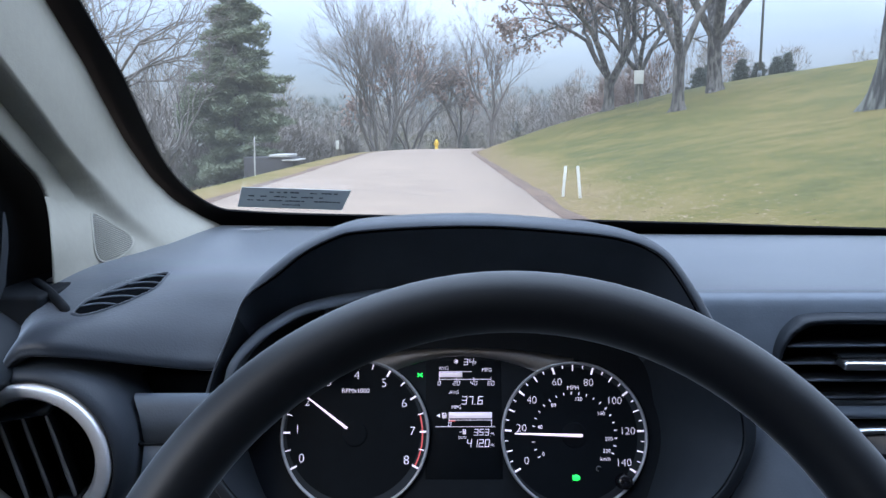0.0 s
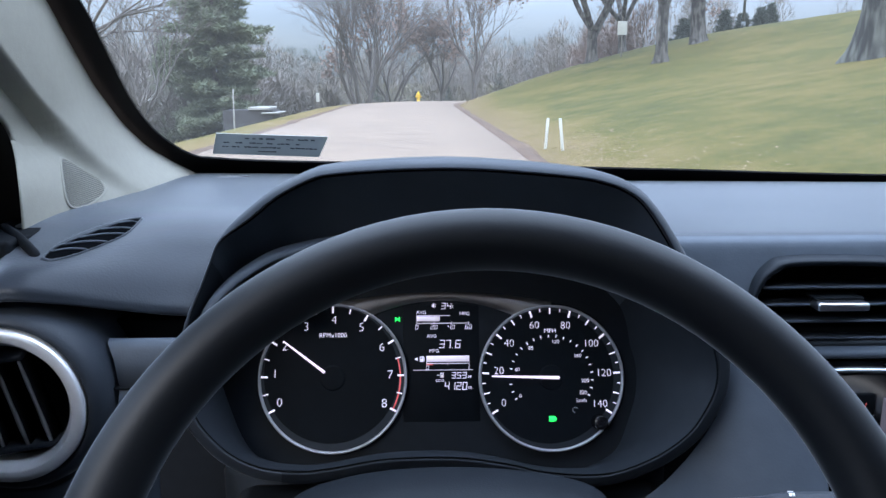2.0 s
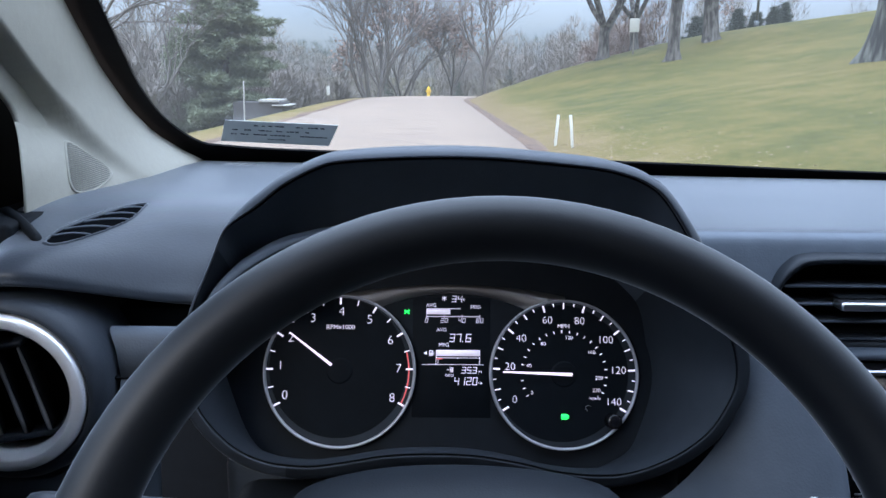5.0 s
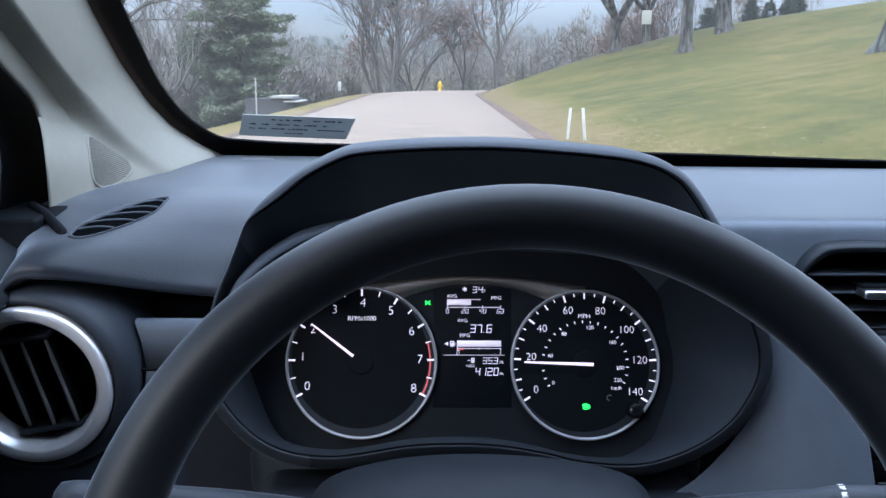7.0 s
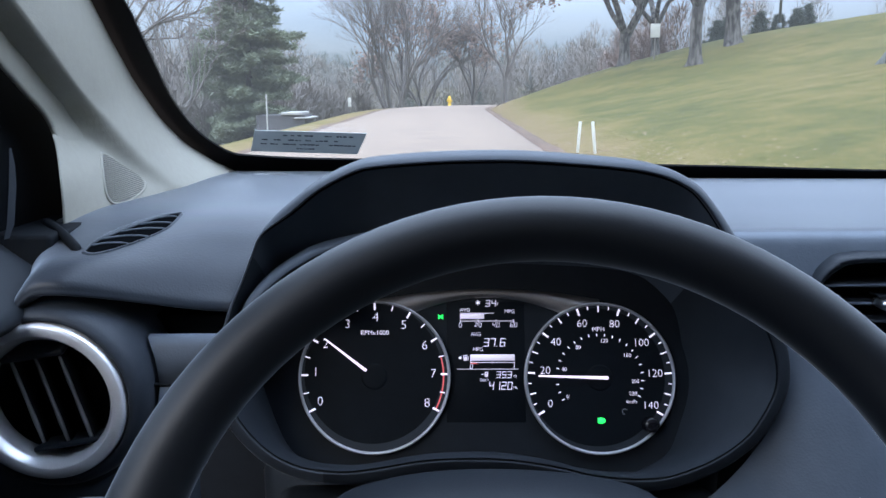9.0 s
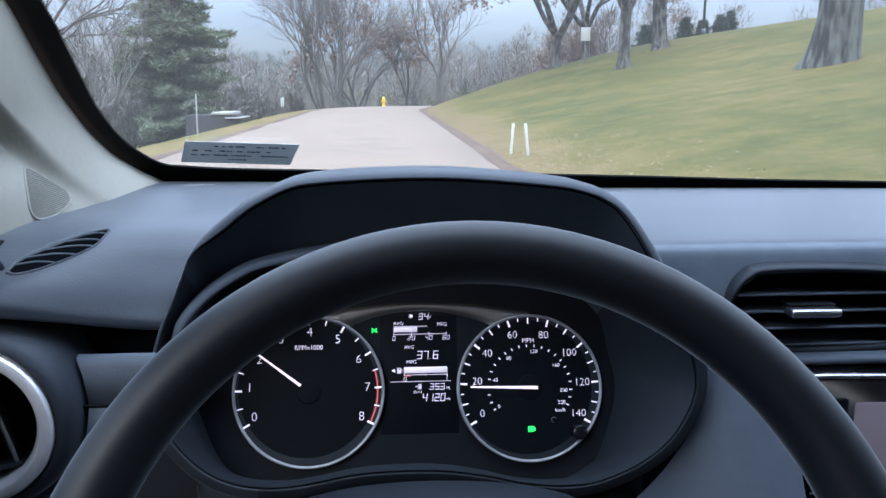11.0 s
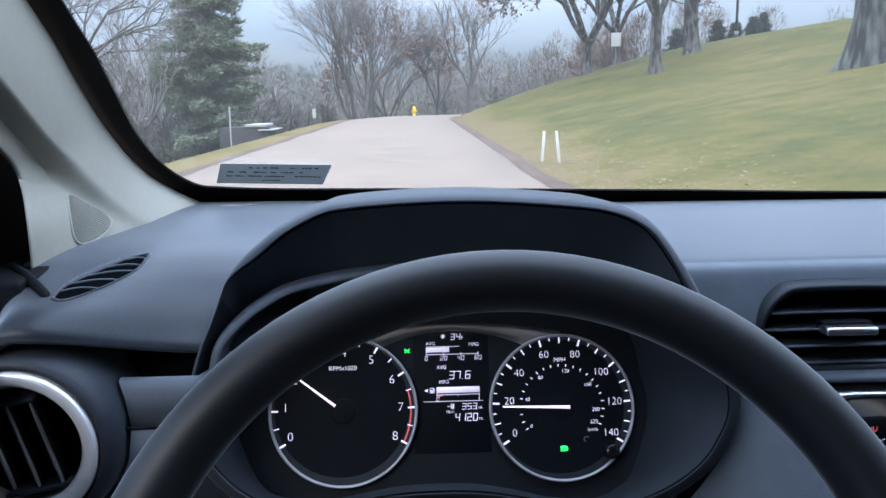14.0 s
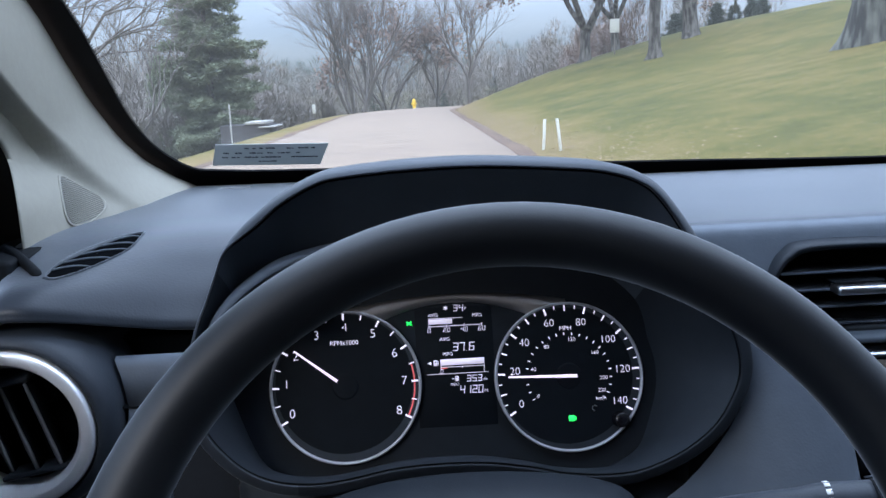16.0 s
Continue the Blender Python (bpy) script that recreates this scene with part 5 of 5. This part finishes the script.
def branch(wood, twigs, start, way, length, radius, level, top, rng, spread, droop):
    """A branch that forks until it is a twig. wood: the bmesh of thick pieces; twigs: triangles of thin ones."""
    end = start + way * length
    if level >= top - 1:
        side = way.orthogonal().normalized() * radius
        other = way.cross(side)
        mid = start.lerp(end, 0.55) + Vector((rng.uniform(-1, 1), rng.uniform(-1, 1), rng.uniform(-1, 1))) * 0.06 * length
        twigs.append((start + side, start - 0.5 * side + 0.8 * other, start - 0.5 * side - 0.8 * other, mid + side * 0.7, mid - 0.35 * side + 0.56 * other, mid - 0.35 * side - 0.56 * other, end))
        d = way
    else:
        d = limb(wood, start, end, radius, radius * 0.72, 7 if level < 2 else 5, 0.07, rng)
    if level >= top:
        return
    count = rng.choice((2, 3, 3)) if level < top - 1 else rng.choice((4, 5))
    for k in range(count):
        tilt = rng.uniform(0.25, spread)
        axis = d.orthogonal().normalized()
        axis.rotate(Matrix.Rotation(rng.uniform(0, 2 * math.pi), 3, d))
        w = d.copy()
        w.rotate(Matrix.Rotation(tilt, 3, axis))
        w.z += droop + 0.05
        w.normalize()
        at = start.lerp(end, rng.uniform(0.55, 1.0)) if k and level >= 1 else end
        branch(wood, twigs, at, w, length * rng.uniform(0.62, 0.86), radius * rng.uniform(0.50, 0.68), level + 1, top, rng, spread, droop)


def twig_mesh(twigs):
    verts, faces = [], []
    for t in twigs:
        b = len(verts)
        verts += [tuple(p) for p in t]
        for k in range(3):
            j = (k + 1) % 3
            faces.append((b + k, b + j, b + 3 + j, b + 3 + k))
            faces.append((b + 3 + k, b + 3 + j, b + 6))
    return verts, faces


def raw_part(name, verts, faces, material, parent=None, label="", at=None):
    me = bpy.data.meshes.new(name)
    me.from_pydata(verts, [], faces)
    me.materials.append(material)
    ob = new(name, me)
    if parent:
        ob.parent = parent
    if label:
        ob["label"] = label
    return ob


def bare_tree(name, label, x, y, height, girth, seed, top=6, spread=0.75, fork=0.28, droop=0.05, lean=(0, 0), leaves=0, group="", bark=None, stems=0):
    rng = random.Random(seed)
    sink = 0.15 + 0.35 * girth
    z = land(x, y) - sink
    t = thing(name, label, "tree", (x, y, z), group)
    wood, twigs = bmesh.new(), []
    foot = Vector((0, 0, 0))
    crotch = Vector((lean[0] * height * fork, lean[1] * height * fork, height * fork))
    r = girth / 2
    # flared foot with roots
    rings = []
    roots = [rng.uniform(0, 6.28) for k in range(5)]
    for k in range(25):
        h = (k / 24) ** 1.6
        flare = math.exp(-max(0.0, h * height * fork - sink * 0.6) / (0.85 * r + 0.05))
        c = foot.lerp(crotch, h) + Vector((0.12 * r * math.sin(3 * h + seed), 0.1 * r * math.cos(2 * h), 0))
        ring = []
        for i in range(30):
            a = 2 * math.pi * i / 30
            root = max(math.exp(-((math.atan2(math.sin(a - q), math.cos(a - q))) / 0.32) ** 2) for q in roots)
            rough = 0.05 * noise.noise(Vector((math.cos(a) * 2.2, math.sin(a) * 2.2, h * 5 + seed))) + 0.022 * math.sin(11 * a + 3 * math.sin(9 * h + seed))
            ring.append(c + Vector((math.cos(a), math.sin(a), 0)) * r * (1.0 - 0.10 * h + flare * (0.15 + 0.85 * root) + rough))
        rings.append(ring)
    loft(rings, True, False, wood)
    n = stems or rng.choice((3, 4, 4))
    for k in range(n):
        a = 2 * math.pi * (k + rng.uniform(-0.25, 0.25)) / n + seed
        w = Vector((math.cos(a) * rng.uniform(0.35, spread), math.sin(a) * rng.uniform(0.35, spread), 1)).normalized()
        branch(wood, twigs, crotch - Vector((0, 0, (0.3 + 0.25 * k) * r)), w, height * 0.27 * rng.uniform(0.85, 1.15), r * rng.uniform(0.58, 0.76) * (0.68 if stems else 1.0), 1, top, rng, spread, droop)
    trunk = part("trunk", wood, bark or BARK, None)
    trunk.parent = t
    verts, faces = twig_mesh(twigs)
    raw_part("twigs", verts, faces, TWIG, t, "fine bare twigs")
    if leaves:
        lv, lf = [], []
        for k in range(leaves):
            tw = rng.choice(twigs)
            c = Vector(tw[6]).lerp(Vector(tw[0]), rng.random()) + Vector((rng.gauss(0, 0.12), rng.gauss(0, 0.12), rng.gauss(0, 0.12)))
            u = Vector((rng.uniform(-1, 1), rng.uniform(-1, 1), rng.uniform(-1, 1))).normalized() * rng.uniform(0.08, 0.16)
            v = u.orthogonal() * 0.6
            b = len(lv)
            lv += [tuple(c - u), tuple(c + v), tuple(c + u), tuple(c - v)]
            lf.append((b, b + 1, b + 2, b + 3))
        raw_part("leaves", lv, lf, RUSTLEAF, t, "rust brown dead leaves still hanging")
    return t


def evergreen(name, label, x, y, height, width, seed, material=None, tufts=2600, bare=0.06, group="", ragged=0.35):
    """A conifer: straight trunk, whorls of drooping boughs, and tufts of needles along each bough."""
    rng = random.Random(seed)
    z = land(x, y) - 0.1
    t = thing(name, label, "tree", (x, y, z), group)
    wood = tube([(0, 0, 0), (0.05, 0, height * 0.4), (0, 0.04, height * 0.98)], [height * 0.020, height * 0.013, 0.012], 8, False)
    boughs = []
    levels = max(16, int(height * 2.4))
    for k in range(levels):
        h = height * (bare + (1 - bare) * k / levels)
        reach = width / 2 * (1 - (k / levels) ** 1.25) * rng.uniform(1 - ragged, 1.12) + 0.12
        for j in range(8):
            a = rng.uniform(0, 2 * math.pi)
            r = reach * rng.uniform(0.6, 1.1)
            tip = Vector((r * math.cos(a), r * math.sin(a), h + r * rng.uniform(-0.18, 0.16)))
            boughs.append((Vector((0, 0, h)), tip))
            tube([(0, 0, h), tip], [0.012 + 0.006 * r, 0.004], 3, False, wood)
    trunk = part("trunk", wood, BARK, None)
    trunk.parent = t
    lv, lf = [], []
    total = sum((b - a).length for a, b in boughs)
    for a, b in boughs:
        for k in range(max(2, int(tufts * (b - a).length / total))):
            f = rng.uniform(0.15, 1.04)
            c = a.lerp(b, f) + Vector((rng.gauss(0, 0.10), rng.gauss(0, 0.10), rng.gauss(0, 0.06)))
            for q in range(5):
                d = Vector((rng.uniform(-1, 1), rng.uniform(-1, 1), rng.uniform(-0.4, 0.8))).normalized() * rng.uniform(0.16, 0.34) * (0.6 + 0.05 * height)
                s = d.cross(Vector((rng.uniform(-1, 1), rng.uniform(-1, 1), rng.uniform(-1, 1)))).normalized() * 0.030 * (0.6 + 0.05 * height)
                i = len(lv)
                lv += [tuple(c - s), tuple(c + s), tuple(c + d)]
                lf.append((i, i + 1, i + 2))
    raw_part("crown", lv, lf, material or NEEDLES, t, "layered needle boughs")
    return t


# the trees of the slope and roadside
bare_tree("oak_tree", "large bare oak with pale grey furrowed trunk on grass", 11.2, 19.6, 16, 1.04, 4, 7, 0.8, 0.30, bark=PALEBARK)
bare_tree("oak_tree", "bare oak with dark trunk on the grass slope", 10.6, 36.5, 13, 0.54, 9, 7, 0.90, 0.22)
bare_tree("oak_tree", "bare oak standing higher on the grass slope", 14.5, 43.5, 15, 0.80, 14, 7, 0.90, 0.22)
bare_tree("oak_tree", "bare spreading oak with some rust leaves near the skyline", 9.7, 47.7, 12, 0.62, 21, 7, 1.0, 0.18, leaves=6500)
bare_tree("oak_tree", "bare oak behind others on the slope", 13.2, 55, 12, 0.55, 27, 7, 0.9, 0.20, leaves=4500)
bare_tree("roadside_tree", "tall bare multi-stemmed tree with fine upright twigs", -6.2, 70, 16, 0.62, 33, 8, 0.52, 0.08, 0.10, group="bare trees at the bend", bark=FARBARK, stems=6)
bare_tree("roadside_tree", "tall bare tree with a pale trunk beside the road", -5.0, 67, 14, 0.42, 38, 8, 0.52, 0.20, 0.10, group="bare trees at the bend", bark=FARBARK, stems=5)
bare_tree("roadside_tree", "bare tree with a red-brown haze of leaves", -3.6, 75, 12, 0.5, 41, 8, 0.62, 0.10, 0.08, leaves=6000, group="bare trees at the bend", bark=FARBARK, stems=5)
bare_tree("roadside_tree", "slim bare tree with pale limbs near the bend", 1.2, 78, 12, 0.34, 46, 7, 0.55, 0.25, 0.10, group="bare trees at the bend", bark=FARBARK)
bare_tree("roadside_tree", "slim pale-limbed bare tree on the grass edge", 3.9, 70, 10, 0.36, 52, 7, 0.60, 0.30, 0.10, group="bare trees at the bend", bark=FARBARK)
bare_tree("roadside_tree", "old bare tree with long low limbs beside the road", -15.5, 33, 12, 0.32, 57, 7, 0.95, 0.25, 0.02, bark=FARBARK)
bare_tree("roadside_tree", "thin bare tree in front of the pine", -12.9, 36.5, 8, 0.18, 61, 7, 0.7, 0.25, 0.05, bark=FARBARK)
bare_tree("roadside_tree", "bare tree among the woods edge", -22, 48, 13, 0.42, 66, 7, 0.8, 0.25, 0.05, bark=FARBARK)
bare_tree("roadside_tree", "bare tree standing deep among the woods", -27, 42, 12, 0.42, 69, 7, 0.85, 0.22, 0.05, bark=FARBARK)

evergreen("pine_tree", "tall dark green pine with layered ragged boughs", -10.4, 39, 12.6, 7.2, 2, tufts=21000, ragged=0.45)
evergreen("pine_tree", "smaller dark pine at the woods edge", -15.0, 46, 6, 4.4, 5, tufts=4200)
for k, (x, y, h, w) in enumerate(((20.6, 56, 1.7, 1.3), (22.0, 56.5, 1.4, 1.2), (23.0, 56, 1.6, 1.0), (24.2, 57, 1.9, 1.2), (18.0, 57, 1.6, 1.6), (19.0, 58, 1.9, 1.5))):
    evergreen("spruce_tree", "small dark evergreen on the hill skyline", x, y, h, w, 70 + k, FARNEEDLES, 2200, 0.02, "evergreens on the skyline")
for k, (x, y, h, w) in enumerate(((-1.5, 88, 3.6, 4.6), (2.2, 92, 4.0, 4.4), (-6, 92, 4.5, 5), (8.5, 96, 4.2, 5))):
    evergreen("cedar_shrub", "low dark green cedar shrub beyond the road", x, y, h, w, 80 + k, FARNEEDLES, 700, 0.0, "cedars beyond the bend")


# far woods: bare crowns and brush in grey-brown
def far_woods(name, label, spots, seed, low, high, material, twigs_each=420):
    rng = random.Random(seed)
    lv, lf = [], []

    def sliver(a, b, w):
        d = (b - a)
        s = Vector((d.y, -d.x, 0.3 * rng.uniform(-1, 1))).normalized() * w if abs(d.x) + abs(d.y) > 1e-3 else Vector((w, 0, 0))
        i = len(lv)
        lv.extend((tuple(a - s), tuple(a + s), tuple(b + s * 0.4), tuple(b - s * 0.4)))
        lf.append((i, i + 1, i + 2, i + 3))
    for x, y in spots:
        g = land(x, y) - 0.3
        h = rng.uniform(low, high)
        foot = Vector((x, y, g))
        for k in range(rng.choice((1, 1, 2))):
            off = Vector((rng.uniform(-0.5, 0.5), rng.uniform(-0.5, 0.5), 0))
            sliver(foot + off, foot + off * 2 + Vector((0, 0, h * 0.8)), rng.uniform(0.04, 0.09))
        for k in range(twigs_each):
            a = rng.uniform(0, 2 * math.pi)
            f = rng.random() ** 0.8
            rad = h * 0.26 * math.sin(math.pi * min(1, 0.12 + 0.85 * f)) ** 0.7 * math.sqrt(rng.random())
            c = foot + Vector((rad * math.cos(a), rad * math.sin(a), h * (0.05 + 0.9 * f)))
            d = Vector((math.cos(a) * rng.uniform(-0.3, 1.3), math.sin(a) * rng.uniform(-0.3, 1.3), rng.uniform(-0.1, 1.0))).normalized() * rng.uniform(0.5, 1.5)
            sliver(c, c + d, rng.uniform(0.014, 0.04))
    ob = raw_part(name, lv, lf, material)
    return tagged(ob, label, "woods", kind="stuff")


rng = random.Random(8)
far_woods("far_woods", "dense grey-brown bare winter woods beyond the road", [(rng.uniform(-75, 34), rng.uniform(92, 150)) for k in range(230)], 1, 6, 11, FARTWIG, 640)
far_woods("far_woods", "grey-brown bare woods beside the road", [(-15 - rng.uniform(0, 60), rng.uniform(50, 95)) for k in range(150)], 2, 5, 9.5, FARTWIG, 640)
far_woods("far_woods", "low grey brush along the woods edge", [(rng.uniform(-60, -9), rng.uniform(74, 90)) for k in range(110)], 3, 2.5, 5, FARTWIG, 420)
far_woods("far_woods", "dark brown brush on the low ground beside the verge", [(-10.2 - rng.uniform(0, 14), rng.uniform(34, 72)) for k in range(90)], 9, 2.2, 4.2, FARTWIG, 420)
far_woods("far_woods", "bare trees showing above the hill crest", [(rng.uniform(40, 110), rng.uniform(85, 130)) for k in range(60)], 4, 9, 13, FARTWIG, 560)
far_woods("far_woods", "rust brown leafy thicket by the slope", [(rng.uniform(11.5, 16.5), rng.uniform(60, 70)) for k in range(10)], 7, 2.5, 4.2, RUSTLEAF, 400)
far_woods("far_woods", "dark evergreen woods on the far ridge", [(rng.uniform(-70, 60), rng.uniform(150, 175)) for k in range(90)], 5, 10, 14, FARNEEDLES, 560)

# ---- roadside things ----
for k, (x, y, lean) in enumerate(((2.0, 13.6, 4), (2.18, 12.9, -6))):
    p = part("marker_post", box((-0.024, -0.010, -0.1), (0.024, 0.010, 0.52), 0.004), WHITEPAINT)
    p.matrix_basis = pose(x, y, land(x, y) - 0.02, 0, lean, 10)
    tagged(p, "slim white wooden marker post in the verge grass", "post", "marker posts")


def sign_post(x, y, label, wide=0.14, low=0.55, high=1.10):
    t = thing("sign_post", label, "sign", (x, y, land(x, y) - 0.02), "white roadside signs")
    for nm, lo, hi, m in (("post", (-0.03, -0.03, -0.05), (0.03, 0.03, high + 0.25), WOODPOST), ("plate", (-wide, -0.045, low), (wide, -0.032, high), WHITEPAINT), ("cap", (-0.04, -0.04, high + 0.25), (0.04, 0.04, high + 0.32), BARK)):
        o = part(nm, box(lo, hi, 0.004), m)
        o.parent = t


sign_post(-5.75, 41, "small white plate on a dark wooden post by the road", 0.08, 0.32, 0.78)
p = part("marker_post", box((-0.03, -0.03, -0.1), (0.015, 0.03, 1.75), 0.006), CONCRETE)
p.matrix_basis = pose(-7.4, 30, land(-7.4, 30) - 0.02, 0, 1, 0)
tagged(p, "tall slim pale wooden post beside the verge", "post", "marker posts")
sign_post(10.9, 45.5, "large white plate on a post under the oaks", 0.27, 1.2, 1.95)
pole = thing("pole", "tall slim grey metal pole on the skyline", "pole", (20.3, 52, land(20.3, 52) - 0.1))
for nm, pts, r in (("shaft", [(0, 0, 0), (0, 0, 11)], [0.09, 0.06]), ("base_collar", [(0, 0, 0), (0, 0, 0.5)], 0.14)):
    o = part(nm, tube(pts, r, 10), RAILM)
    o.parent = pole
for k in range(5):
    p = part("fence_post", box((-0.04, -0.04, -0.1), (0.04, 0.04, 0.62), 0.008), WOODPOST)
    y = 24.5 + 3.6 * k
    p.matrix_basis = pose(-8.4 - 0.15 * k, y, land(-8.4 - 0.15 * k, y) - 0.02, random.uniform(-2, 2), random.uniform(-2, 2), 0)
    tagged(p, "weathered short wooden fence post on the grass", "post", "fence posts")

shed = thing("shelter", "dark low shelter with a pale metal roof", "shelter", (-7.65, 36, land(-7.65, 36) - 0.1))
for nm, lo, hi, m in (("wall", (-1.5, -0.9, -0.2), (0.7, 0.9, 0.98), DARKWALL), ("roof", (-0.35, -1.0, 0.985), (0.55, 1.0, 1.10), CONCRETE), ("lower_roof", (0.25, -1.1, 0.82), (0.95, 1.0, 0.88), CONCRETE)):
    o = part(nm, box(lo, hi, 0.02), m)
    o.parent = shed

hx, hy = -0.85, 60.0
hydrant = thing("fire_hydrant", "yellow cast iron fire hydrant in the grass", "fire hydrant", (hx, hy, land(hx, hy) - 0.02))


def lathe(prof, n=20):
    return loft([[(r * math.cos(2 * math.pi * k / n), r * math.sin(2 * math.pi * k / n), z) for k in range(n)] for r, z in prof])


for nm, bm in (("barrel", lathe(((0.16, 0), (0.16, 0.05), (0.12, 0.06), (0.115, 0.45), (0.15, 0.47), (0.15, 0.52), (0.13, 0.53)))), ("bonnet", lathe(((0.14, 0.53), (0.135, 0.62), (0.10, 0.70), (0.04, 0.735), (0.035, 0.78), (0.0, 0.785)))),
               ("nozzle_cap", tube([(-0.22, 0, 0.40), (0.22, 0, 0.40)], 0.055, 12)), ("nozzle_cap", tube([(0, -0.21, 0.36), (0, 0, 0.36)], 0.075, 12))):
    o = part(nm, bm, YELLOWPAINT)
    o.parent = hydrant

# steps and handrail up the slope past the bend's start
steps = thing("garden_steps", "pale concrete steps climbing the grass slope", "steps", (17.5, 84, land(17.5, 84) - 0.1))
for k in range(7):
    o = part("step", box((0.34 * k, -0.7, -0.3), (0.34 * k + 0.38, 0.7, 0.12 + 0.10 * k), 0.012), CONCRETE)
    o.parent = steps
rail = thing("handrail", "dark metal handrail beside the steps", "handrail", (17.5, 83, land(17.5, 83)))
for nm, pts, r in (("rail", [(0, 0, 0.9), (2.4, 0, 1.55), (4.6, 0, 2.05)], 0.025), ("post", [(0.05, 0, -0.1), (0.05, 0, 0.9)], 0.022), ("post", [(4.5, 0, 0.7), (4.5, 0, 2.03)], 0.022)):
    o = part(nm, tube(pts, r, 8), RAILM)
    o.parent = rail

# leaf litter and grass near the road
rng = random.Random(17)
lv, lf = [], []
for k in range(9000):
    y = rng.uniform(4, 48)
    x = road_mid(y) + 2.9 + abs(rng.gauss(0, 0.8)) if rng.random() < 0.85 else rng.uniform(3, 14)
    c = Vector((x, y, land(x, y) + 0.012))
    a = rng.uniform(0, 6.28)
    u = Vector((math.cos(a), math.sin(a), rng.uniform(-0.3, 0.3))) * rng.uniform(0.012, 0.03)
    v = Vector((-math.sin(a), math.cos(a), rng.uniform(-0.3, 0.3))) * rng.uniform(0.01, 0.02)
    i = len(lv)
    lv += [tuple(c - u), tuple(c + v), tuple(c + u), tuple(c - v)]
    lf.append((i, i + 1, i + 2, i + 3))
tagged(raw_part("fallen_leaves", lv, lf, LEAFLITTER), "scattered dry brown leaves on the verge", "leaves", kind="stuff")
